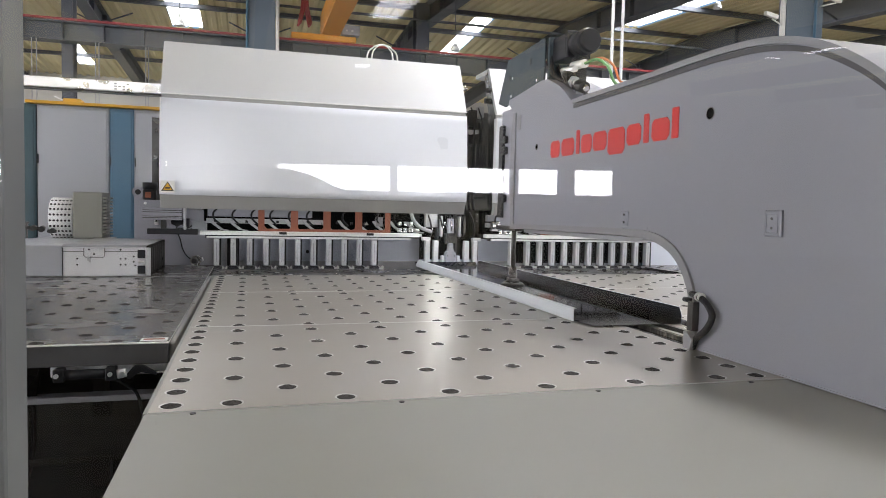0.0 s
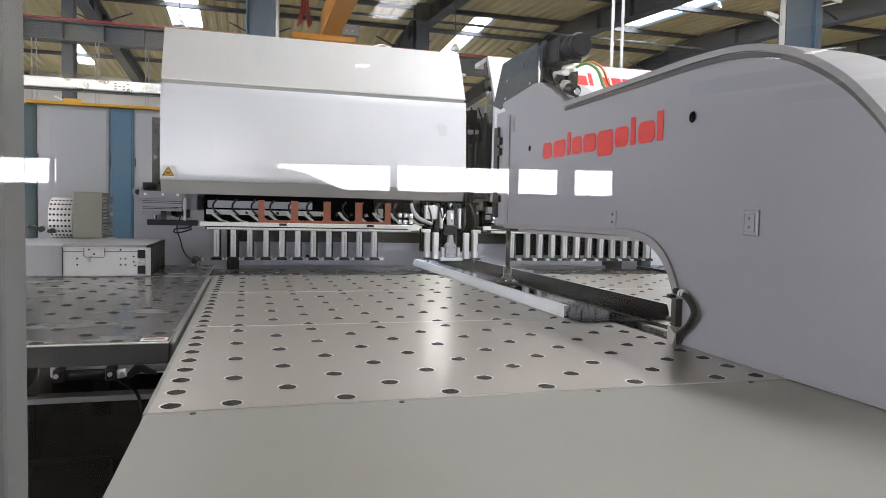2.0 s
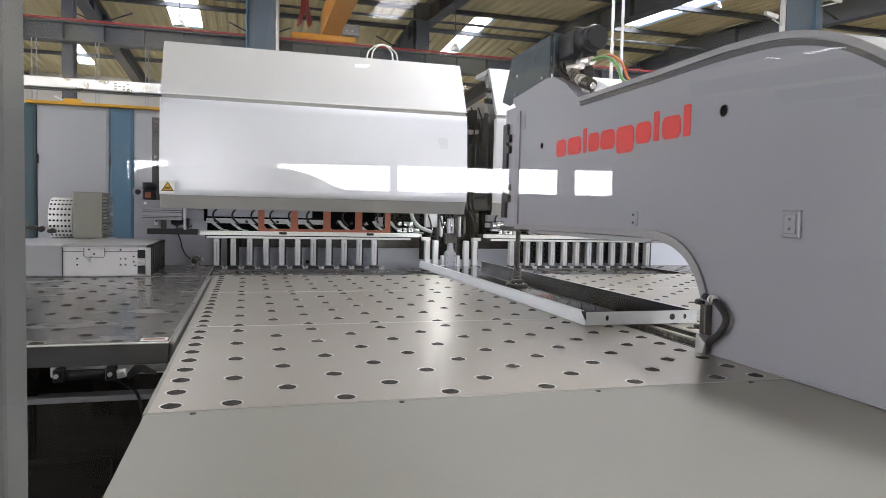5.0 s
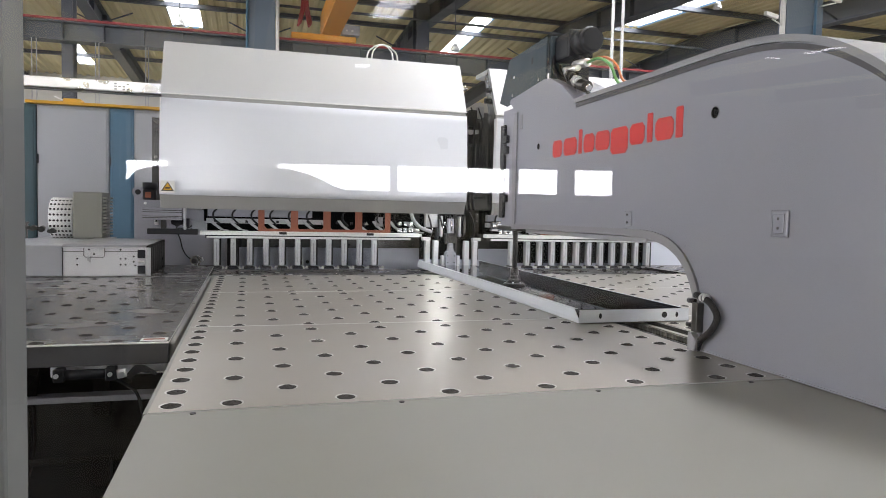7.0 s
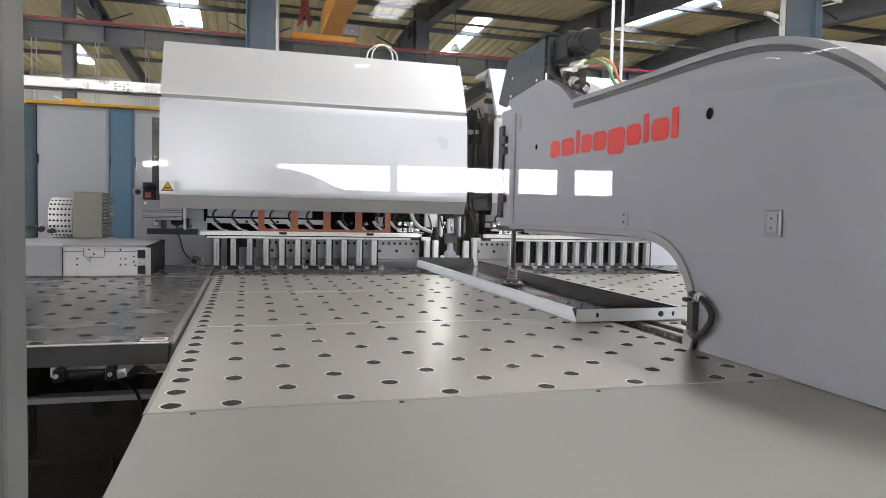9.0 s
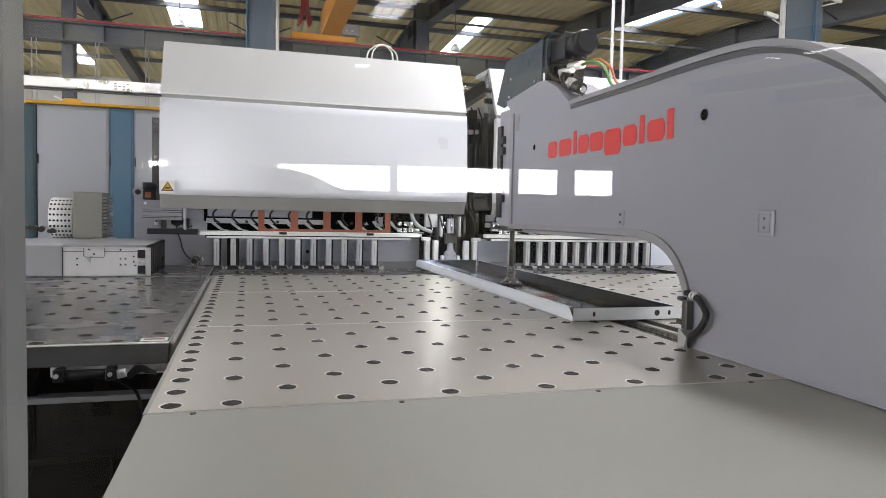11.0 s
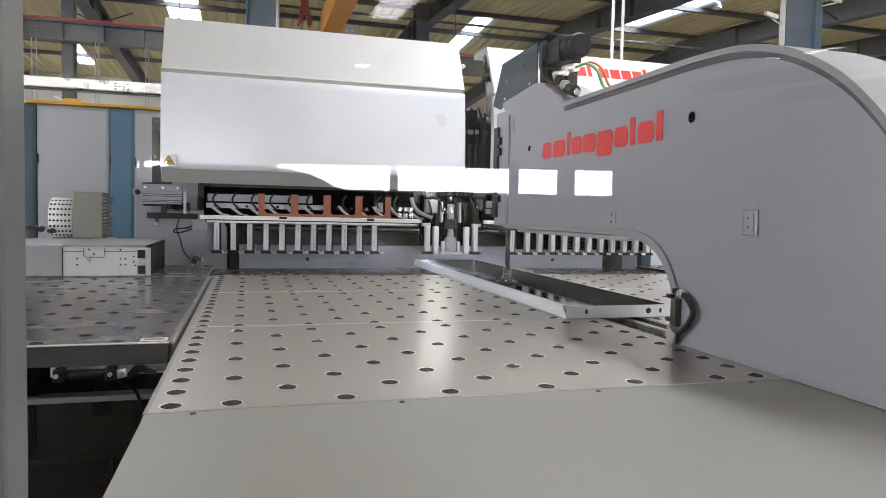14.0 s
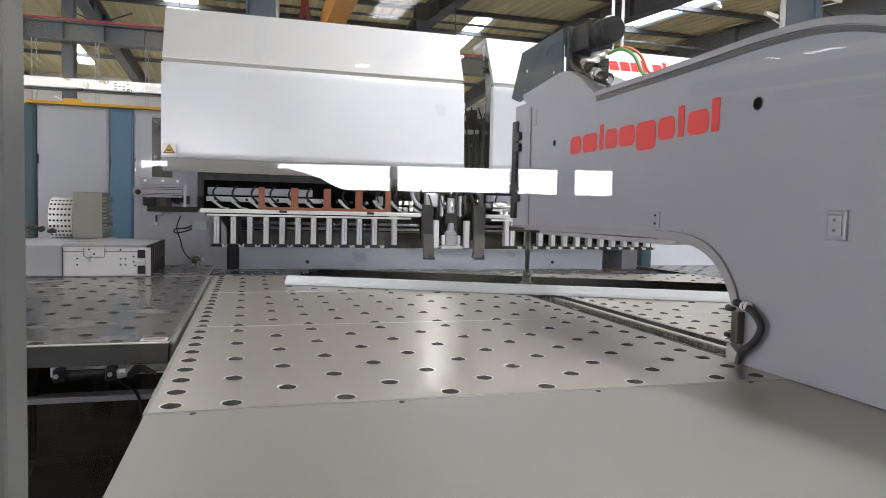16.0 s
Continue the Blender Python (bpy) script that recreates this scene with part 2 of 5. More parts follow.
def build_hall():
    x0, x1, y0, y1 = HALL
    setting("floor", box(x0, x1, y0, y1, -0.2, 0), FLOOR, "dark worn concrete hall floor", "floor")
    setting("wall_north", box(x0, x1, y1, y1 + 0.2, 0, 7), WALL, "pale sheet metal hall wall", "wall")
    # window bands here are unseen, added to light arm and covers
    for name, xa, ya, yb in (("wall_west", x0 - 0.2, -22.0, 14.0), ("wall_east", x1, -8.0, 14.0)):
        bm = bmesh.new()
        bx(bm, xa, xa + 0.2, y0, y1, 0, 1.6)
        bx(bm, xa, xa + 0.2, y0, y1, 4.4, 7)
        bx(bm, xa, xa + 0.2, y0, ya, 1.6, 4.4)
        bx(bm, xa, xa + 0.2, yb, y1, 1.6, 4.4)
        setting(name, bm, WALL, "pale hall wall with a high window band", "wall")
        w = thing("window_8" if xa < 0 else "window_9", "long daylit window band in the hall wall", "window", kind="structure")
        part("pane", box(xa + 0.09, xa + 0.11, ya, yb, 1.6, 4.4), WEST_FILL_WINDOW if xa < 0 else EAST_FILL_WINDOW, w)
    # the south wall stands at a slant to the machine; its windows are given by their x
    spans = [(-14.0, -4.82), (-4.59, -2.92), (1.25, 5.47), (5.77, 9.96), (10.34, 11.77), (12.47, 13.86)]
    lo, hi = 2.23, 3.22
    k = 1 / math.cos(SOUTH_TURN)
    at_wall = Matrix.Translation((0, SOUTH_Y, 0)) @ Matrix.Rotation(SOUTH_TURN, 4, "Z")
    bm = bmesh.new()
    wa, wb = x0 * k, x1 * k
    bx(bm, wa, wb, -0.2, 0, 0, lo)
    bx(bm, wa, wb, -0.2, 0, hi, 7)
    edge = [wa] + [v * k for s in spans for v in s] + [wb]
    for a, b in zip(edge[::2], edge[1::2]):
        bx(bm, a, b, -0.2, 0, lo, hi)
    setting("wall_south", bm, WALL, "pale hall wall with a band of windows", "wall").matrix_world = at_wall
    for i, (a, b) in enumerate(spans):
        a, b = a * k, b * k
        w = thing("window_%d" % (i + 1), "bright daylit strip window in the hall wall", "window", kind="structure")
        w.matrix_world = at_wall
        part("pane", box(a, b, -0.12, -0.10, lo, hi), WINDOW_GLOW, w)
        fr = bmesh.new()
        if i == 0:
            for n in range(14):
                bx(fr, b - 0.39 - 0.64 * n, b - 0.37 - 0.64 * n, -0.09, -0.05, lo, hi)
        else:
            random.seed(40 + i)
            for xm in np.arange(a + 0.35, b - 0.2, 0.62):
                bx(fr, xm, xm + 0.04, -0.09, -0.05, lo, lo + random.choice((0.05, 0.08, 0.14, 0.22)))
                bx(fr, xm, xm + 0.025, -0.09, -0.05, hi - 0.06, hi)
        bx(fr, a, b, -0.09, -0.05, lo, lo + 0.03)
        part("window_frame", fr, HALL_STEEL, w)


# many strips below the first line are unseen, added to shape the light
STRIPS = [(-4.8, 18.5, 22.5), (-1.38, 13.0, 17.5), (5.7, 14.25, 18.2), (9.4, 9.2, 14.0), (13.05, 14.3, 18.0), (16.8, 9.5, 14.4), (20.5, 8, 14),
          (-12.2, 6.0, 13.0), (-8.5, 6.0, 13.0), (-4.8, 4.0, 9.0), (-1.4, 6.0, 10.0), (2.95, -0.6, 5.2), (9.4, -1.0, 4.0), (13.05, 0.0, 6.0),
          (3.1, -16.9, -14.2), (3.7, -23.9, -23.3), (14.2, -15.9, -14.5), (14.1, -17.0, -16.6), (3.4, -10.0, -5.5), (7.5, -9.5, -5.0), (6.2, -3.0, 3.0), (11.0, -10.0, -2.0), (18.0, -12.0, -5.0), (23.0, -6.0, 6.0)]


def build_roof():
    """Corrugated sheets on all slopes, with daylight strips let into them."""
    x0, x1, y0, y1 = HALL
    bm = bmesh.new()
    pitch = 0.25
    breaks = [y0, -22.0, -4.0, 14.0, y1]
    for i in range(int((x1 - x0) / pitch)):
        xa = x0 + i * pitch
        mid = xa + pitch / 2
        cuts = sorted((a, b) for s, a, b in STRIPS if abs(mid - s) < 0.3)
        for ya, yb in zip(breaks, breaks[1:]):
            spans, k = [], ya
            for a, b in cuts:
                a, b = max(a, ya), min(b, yb)
                if a < b:
                    spans.append((k, a))
                    k = b
            spans.append((k, yb))
            cols = [(xa, 0), (xa + 0.10, 0), (xa + 0.14, 0.045), (xa + 0.21, 0.045), (xa + 0.25, 0)]
            for a, b in spans:
                if b - a < 0.01:
                    continue
                e = 1e-6
                A = [bm.verts.new((x, a, roof_z(a + e) + h)) for x, h in cols]
                B = [bm.verts.new((x, b, roof_z(b - e) + h)) for x, h in cols]
                for k2 in range(4):
                    bm.faces.new((A[k2], A[k2 + 1], B[k2 + 1], B[k2]))
    setting("ceiling", bm, ROOF, "cream corrugated metal roof sheets with ribs", "ceiling")
    for s, a, b in STRIPS:
        xs = [x0 + i * pitch for i in range(int((x1 - x0) / pitch)) if abs(x0 + i * pitch + pitch / 2 - s) < 0.3]
        bl = bmesh.new()
        ys = [a] + [v for v in breaks if a < v < b] + [b]
        for ya, yb in zip(ys, ys[1:]):
            e = 1e-6
            za, zb = roof_z(ya + e), roof_z(yb - e)
            lo = [bl.verts.new(p) for p in ((xs[0], ya, za + 0.05), (xs[-1] + pitch, ya, za + 0.05), (xs[-1] + pitch, yb, zb + 0.05), (xs[0], yb, zb + 0.05))]
            bl.faces.new(lo)
        tagged(part("skylight", bl, NEAR_SKY_PANEL if s == 2.95 else SKY_PANEL), "bright translucent daylight strip in the roof", "skylight", "roof skylights", "structure")


def ibeam(bm, x0, x1, y0, y1, z0, z1, along="x", tf=0.025, tw=0.02):
    """A rolled beam: two flanges and a web."""
    bx(bm, x0, x1, y0, y1, z0, z0 + tf)
    bx(bm, x0, x1, y0, y1, z1 - tf, z1)
    if along == "x":
        m = (y0 + y1) / 2
        bx(bm, x0, x1, m - tw / 2, m + tw / 2, z0 + tf, z1 - tf)
    else:
        m = (x0 + x1) / 2
        bx(bm, m - tw / 2, m + tw / 2, y0, y1, z0 + tf, z1 - tf)
    return bm


def build_steelwork():
    x0, x1, y0, y1 = HALL
    beam = thing("crane_beam", "dark steel crane runway beam with a red conductor rail", "steel beam")
    part("girder", ibeam(bmesh.new(), x0, x1, 13.0, 13.32, 4.60, 4.97), HALL_STEEL, beam)
    part("conductor_rail", box(x0, x1, 12.97, 13.02, 4.975, 5.015), RED_RAIL, beam)
    rib = None
    for i in range(40):
        x = -7.6 + 0.72 * i
        o = part("stiffener", box(-0.008, 0.008, 13.01, 13.15, 4.627, 4.944), HALL_STEEL, beam) if rib is None else new("stiffener", rib.data)
        rib = rib or o
        o.parent = beam
        o.location.x = x
    for k in range(-6, 8):
        xr = 0.42 + 3.7 * k
        r = thing("roof_rafter", "dark painted steel roof rafter with purlin cleats", "steel beam", group="roof rafters")
        for ya, yb in ((-4.0, 14.0), (14.0, y1), (-22.0, -4.0)):
            bm = bmesh.new()
            e = 1e-6
            for lo, hi, w in ((-0.10, -0.07, 0.13), (-0.52, -0.49, 0.13), (-0.49, -0.10, 0.012)):
                za, zb = roof_z(ya + e), roof_z(yb - e)
                vs = [bm.verts.new((xr + sx * w, y, z + h)) for y, z in ((ya, za), (yb, zb)) for sx in (-1, 1) for h in (lo, hi)]
                for f in ((0, 1, 3, 2), (4, 6, 7, 5), (0, 4, 5, 1), (2, 3, 7, 6), (0, 2, 6, 4), (1, 5, 7, 3)):
                    bm.faces.new([vs[i] for i in f])
            part("rafter_web", bm, HALL_STEEL, r)
        if ya:
            st = None
            for y in (11.0, 12.4, 15.3, 16.7, 18.1):
                o = part("cleat", box(-0.11, 0.11, -0.008, 0.008, -0.48, -0.11), HALL_STEEL, r) if st is None else new("cleat", st.data)
                st = st or o
                o.parent = r
                o.location = (xr, y, roof_z(y))
        for y, z0 in ((9.5, 0.9), (16.3, 0.9), (18.6, 0.9)):
            for sx in (-1, 1):
                part("knee_brace", rod(bmesh.new(), (xr, y, roof_z(y) - 0.45), (xr + sx * 0.75, y, roof_z(y) - 0.12), 0.018, n=6), HALL_STEEL, r)
    for y in (3.0, 6.0, 9.0, 11.5, 14.1, 15.6, 18.3, 21.0):
        t = thing("roof_purlin", "dark steel purlin under the roof sheets", "steel beam", group="roof purlins")
        z = roof_z(y)
        part("channel", slab([(y - 0.05, z - 0.10), (y + 0.05, z - 0.10), (y + 0.05, z - 0.085), (y - 0.035, z - 0.085), (y - 0.035, z - 0.012), (y + 0.05, z - 0.012), (y + 0.05, z), (y - 0.05, z)], x0, x1, "x"), HALL_STEEL, t)
    for y, r in ((13.3, 0.03), (16.2, 0.028)):
        t = thing("bracing_tube", "grey round bracing tube below the rafters", "steel tube", group="bracing tubes")
        part("tube", rod(bmesh.new(), (x0, y, roof_z(y) - 0.50), (x1, y, roof_z(y) - 0.50), r, n=8), HALL_STEEL, t)

    def column(xm, y, w, d, material, label):
        t = thing("steel_column", label, "column", group="hall columns")
        bm = bmesh.new()
        h = roof_z(y) - 0.1
        bx(bm, xm - w / 2, xm + w / 2, y, y + 0.03, 0.03, h)
        bx(bm, xm - w / 2, xm + w / 2, y + d - 0.03, y + d, 0.03, h)
        bx(bm, xm - 0.02, xm + 0.02, y + 0.03, y + d - 0.03, 0.03, h)
        part("shaft", bm, material, t)
        part("base_plate", box(xm - w / 2 - 0.08, xm + w / 2 + 0.08, y - 0.08, y + d + 0.08, 0, 0.03), material, t)
        return t
    c = column(0.385, 12.4, 0.55, 0.5, HALL_COLUMN, "blue grey painted steel hall column with pipes")
    part("blue_pipe", rod(bmesh.new(), (0.12, 12.36, 0.05), (0.12, 12.36, 6.1), 0.025, n=8), BLUE, c, "blue air pipe")
    part("white_pipe", rod(bmesh.new(), (0.70, 12.36, 0.05), (0.70, 12.36, 6.1), 0.035, n=8), WHITE, c, "white conduit pipe")
    column(-3.27, 13.34, 0.2, 0.35, HALL_STEEL, "dark painted steel hall column")
    column(3.92, 13.4, 0.3, 0.35, HALL_STEEL, "dark painted steel hall column")
    c = column(8.37, 7.0, 0.68, 0.16, HALL_COLUMN, "blue grey painted steel hall column with cameras")
    part("white_pipe", rod(bmesh.new(), (7.92, 6.95, 0.05), (7.92, 6.95, 5.7), 0.04, n=8), WHITE, c, "white conduit pipe")
    part("blue_pipe", rod(bmesh.new(), (8.52, 6.95, 0.05), (8.52, 6.95, 5.7), 0.022, n=8), BLUE, c, "blue air hose")
    for x, z, s in ((7.62, 4.50, -1), (8.78, 4.86, 1)):
        t = thing("security_camera", "white security camera on a short arm", "camera", group="security cameras")
        part("housing", slab([(x - 0.13, z - 0.01), (x + 0.09, z - 0.05), (x + 0.10, z + 0.01), (x - 0.12, z + 0.05)], 6.80, 6.86, "y", 0.008), WHITE, t)
        part("bracket", rod(bmesh.new(), (x + 0.02, 6.85, z - 0.05), (7.95 if s < 0 else 8.6, 6.95, z - 0.10), 0.011, n=8), WHITE, t)
    for i, x in enumerate((-3.80, -3.72, -2.70, -2.64, -1.80, -1.75)):
        t = thing("hanging_rod", "thin grey rod hanging from the crane beam", "rod", group="hanging rods")
        part("shaft", rod(bmesh.new(), (x, 12.9 + 0.11, 4.6), (x, 12.9 + 0.11, 2.2), 0.010, n=6), BLADE, t)
    for x in (3.565, 3.672):
        t = thing("ceiling_pipe", "white pipe coming down from the roof", "pipe", group="ceiling pipes")
        part("shaft", rod(bmesh.new(), (x, 4.3, 2.55), (x, 4.3, roof_z(4.3)), 0.016, n=8), WHITE, t)
    for x, y, z in ((9.07, 10.0, 5.62), (-0.9, 10.0, 4.33), (3.67, 10.0, 4.33), (12.6, 15.0, 5.4)):
        t = thing("pendant_lamp", "white bell-shaped pendant hall lamp", "lamp", group="pendant lamps")
        sh = bmesh.new()
        rod(sh, (x, y, z), (x, y, z + 0.05), 0.085, 0.08, caps=False)
        rod(sh, (x, y, z + 0.05), (x, y, z + 0.13), 0.08, 0.035)
        part("shade", sh, WHITE, t)
        part("cable", rod(bmesh.new(), (x, y, z + 0.13), (x, y, roof_z(y)), 0.008, n=6), HALL_STEEL, t)


def build_crane():
    c = thing("bridge_crane", "orange overhead bridge crane with hanging red slings", "crane")
    part("end_carriage", box(1.0, 2.35, 12.95, 13.3, 5.02, 5.15, 0.02), ORANGE, c)
    part("bridge_girder", slab([(1.62, 5.15), (2.0, 5.15), (2.0, 5.62), (1.62, 5.62)], 8.0, 13.25, "y", 0.01), ORANGE, c)
    part("drive_box", box(2.05, 2.42, 12.9, 13.1, 5.17, 5.38, 0.01), CABINET, c, "grey control box")
    for x in (2.12, 2.24):
        part("box_lamp", box(x, x + 0.04, 12.885, 12.899, 5.24, 5.27), WHITE, c)
    for dx, sw in ((1.10, 0.10), (1.32, -0.08)):
        bm = bmesh.new()
        for k in range(3):
            hose(bm, [(dx + 0.05 * k, 12.7, 6.2), (dx + sw + 0.03 * k, 12.7, 5.75), (dx + 0.02 + 0.02 * k, 12.7, 5.2 + 0.03 * k)], 0.028, 6)
        part("sling", bm, RED_RAIL, c, "red lifting sling")


def build_reflection_block():
    """Dark shape added behind the camera, only tapers the windows mirrored in the glass."""
    t = thing("reflection_block", "dark block added out of view to taper the mirrored windows", "machine")
    top = [(-2.6, 1.70), (-2.5, 1.78), (-2.14, 1.82), (-1.98, 2.06), (-1.85, 2.17), (-1.55, 2.235), (-1.2, 2.25), (-0.4, 2.32), (0.3, 2.33), (0.67, 2.30), (0.94, 2.27), (1.27, 2.21), (1.45, 2.15), (1.61, 2.08), (1.78, 1.99), (1.96, 1.91), (2.2, 1.86), (2.6, 1.84), (2.7, 1.75)]
    part("hood", slab([(-2.6, 0.3)] + top + [(2.7, 0.3)], -16.0, -15.0, "y", 0.02), BLACK, t)
    part("plinth", box(-2.5, 2.6, -15.95, -15.05, 0, 0.3), FRAME, t)


def build_operator_screen():
    """An unseen dark screen standing in for the operator's silhouette, moved before the far windows."""
    t = thing("operator_screen", "dark rolling screen standing in for the unseen camera operator", "screen")
    part("fabric", box(-0.48, 0.48, -0.012, 0.012, 0.16, 2.06, 0.004), UNLIT_BLACK, t)
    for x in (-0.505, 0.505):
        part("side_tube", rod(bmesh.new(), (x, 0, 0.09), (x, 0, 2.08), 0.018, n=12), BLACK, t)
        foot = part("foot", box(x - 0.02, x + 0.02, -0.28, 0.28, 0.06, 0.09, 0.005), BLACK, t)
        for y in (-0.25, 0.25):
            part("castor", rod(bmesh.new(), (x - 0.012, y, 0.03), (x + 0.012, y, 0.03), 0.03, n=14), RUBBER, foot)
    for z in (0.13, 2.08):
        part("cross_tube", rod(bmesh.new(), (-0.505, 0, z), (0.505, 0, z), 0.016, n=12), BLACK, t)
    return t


OPERATOR_SCREEN = build_operator_screen()
build_hall()
build_roof()
build_reflection_block()
build_steelwork()
build_crane()


# ---- perforated tables ----
SX, SY = 0.14, 0.12728


def holed_strip(top, x0, x1, y0, y1, cx, ys, r=0.0240, ro=0.0292, z=TOP, n=16):
    """A strip of sheet from y0 to y1 with round holes at (cx, each y), each with a turned-in rim."""
    ys = sorted(ys)
    cuts = [y0] + [(a + b) / 2 for a, b in zip(ys, ys[1:])] + [y1]
    for y, a, b in zip(ys, cuts, cuts[1:]):
        ring, low, deep = [], [], []
        out = []
        for k in range(n):
            t = 2 * math.pi * (k + 0.5) / n
            c, s = math.cos(t), math.sin(t)
            ring.append(top.verts.new((cx + ro * c, y + ro * s, z)))
            sx = ((x1 - cx) if c > 0 else (cx - x0)) / abs(c)
            sy = ((b - y) if s > 0 else (y - a)) / abs(s)
            d = min(sx, sy)
            out.append(top.verts.new((cx + d * c, y + d * s, z)))
        for k in range(n):
            j = (k + 1) % n
            p, q = out[k].co, out[j].co
            if abs(p.x - q.x) > 1e-5 and abs(p.y - q.y) > 1e-5:
                onx = p if (abs(p.x - x0) < 1e-5 or abs(p.x - x1) < 1e-5) else q
                ony = q if onx is p else p
                corner = top.verts.new((onx.x, ony.y, z))
                top.faces.new((ring[k], out[k], corner, out[j], ring[j]))
            else:
                top.faces.new((ring[k], out[k], out[j], ring[j]))
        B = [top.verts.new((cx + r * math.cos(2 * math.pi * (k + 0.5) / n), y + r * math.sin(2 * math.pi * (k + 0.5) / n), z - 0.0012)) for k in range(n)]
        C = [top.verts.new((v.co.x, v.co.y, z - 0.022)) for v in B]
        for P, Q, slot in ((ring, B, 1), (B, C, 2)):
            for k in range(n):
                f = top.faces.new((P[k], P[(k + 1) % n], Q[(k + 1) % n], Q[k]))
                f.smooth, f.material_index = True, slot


def flat(bm, x0, x1, y0, y1, z):
    if x1 - x0 > 1e-4 and y1 - y0 > 1e-4:
        bm.faces.new([bm.verts.new(p) for p in ((x0, y0, z), (x1, y0, z), (x1, y1, z), (x0, y1, z))])


def bristle_mesh():
    """A round tuft of dark bristles: a low lumpy dome."""
    bm = bmesh.new()
    random.seed(21)
    rings = []
    for r, z, n in ((0.0236, -0.004, 14), (0.019, -0.0005, 14), (0.012, 0.002, 14), (0.005, 0.003, 14)):
        rings.append([bm.verts.new((r * math.cos(2 * math.pi * k / n), r * math.sin(2 * math.pi * k / n), z + (random.uniform(-0.0015, 0.002) if r < 0.02 else 0))) for k in range(n)])
    for A, B in zip(rings, rings[1:]):
        for k in range(14):
            bm.faces.new((A[k], A[(k + 1) % 14], B[(k + 1) % 14], B[k]))
    bm.faces.new(rings[-1])
    return bm


BRISTLES = []


def add_bristles(owner, cx, ys):
    for y in ys:
        if not BRISTLES:
            BRISTLES.append(part("brush_tuft", bristle_mesh(), BRISTLE, owner))
            o = BRISTLES[0]
        else:
            o = new("brush_tuft", BRISTLES[0].data)
            o.parent = owner
        o.matrix_local = pose(cx, y, TOP, 0, 0, (cx * 913 + y * 577) % 360)


def perforated_sheet(owner, xs, x0, x1, y0, y1, rows_of, material, rim):
    """One sheet of a table: a strip for each column of holes, with plain margins."""
    top = bmesh.new()
    edges = [x0] + [(a + b) / 2 for a, b in zip(xs, xs[1:])] + [x1]
    for i, cx in enumerate(xs):
        holed_strip(top, edges[i], edges[i + 1], y0, y1, cx, rows_of(i))
        add_bristles(owner, cx, rows_of(i))
    bmesh.ops.remove_doubles(top, verts=top.verts, dist=1e-5)
    sheet = part("top_sheet", top, material, owner)
    sheet.data.materials.append(rim)
    sheet.data.materials.append(HOLLOW_SHADE)
    skirt = bmesh.new()
    for a, b, c, d in ((x0, x1, y0, y0), (x0, x1, y1, y1), (x0, x0, y0, y1), (x1, x1, y0, y1)):
        skirt.faces.new([skirt.verts.new(p) for p in ((a, c, TOP), (b, d, TOP), (b, d, TOP - 0.006), (a, c, TOP - 0.006))])
    part("sheet_edge", skirt, RIM, sheet)
    return sheet


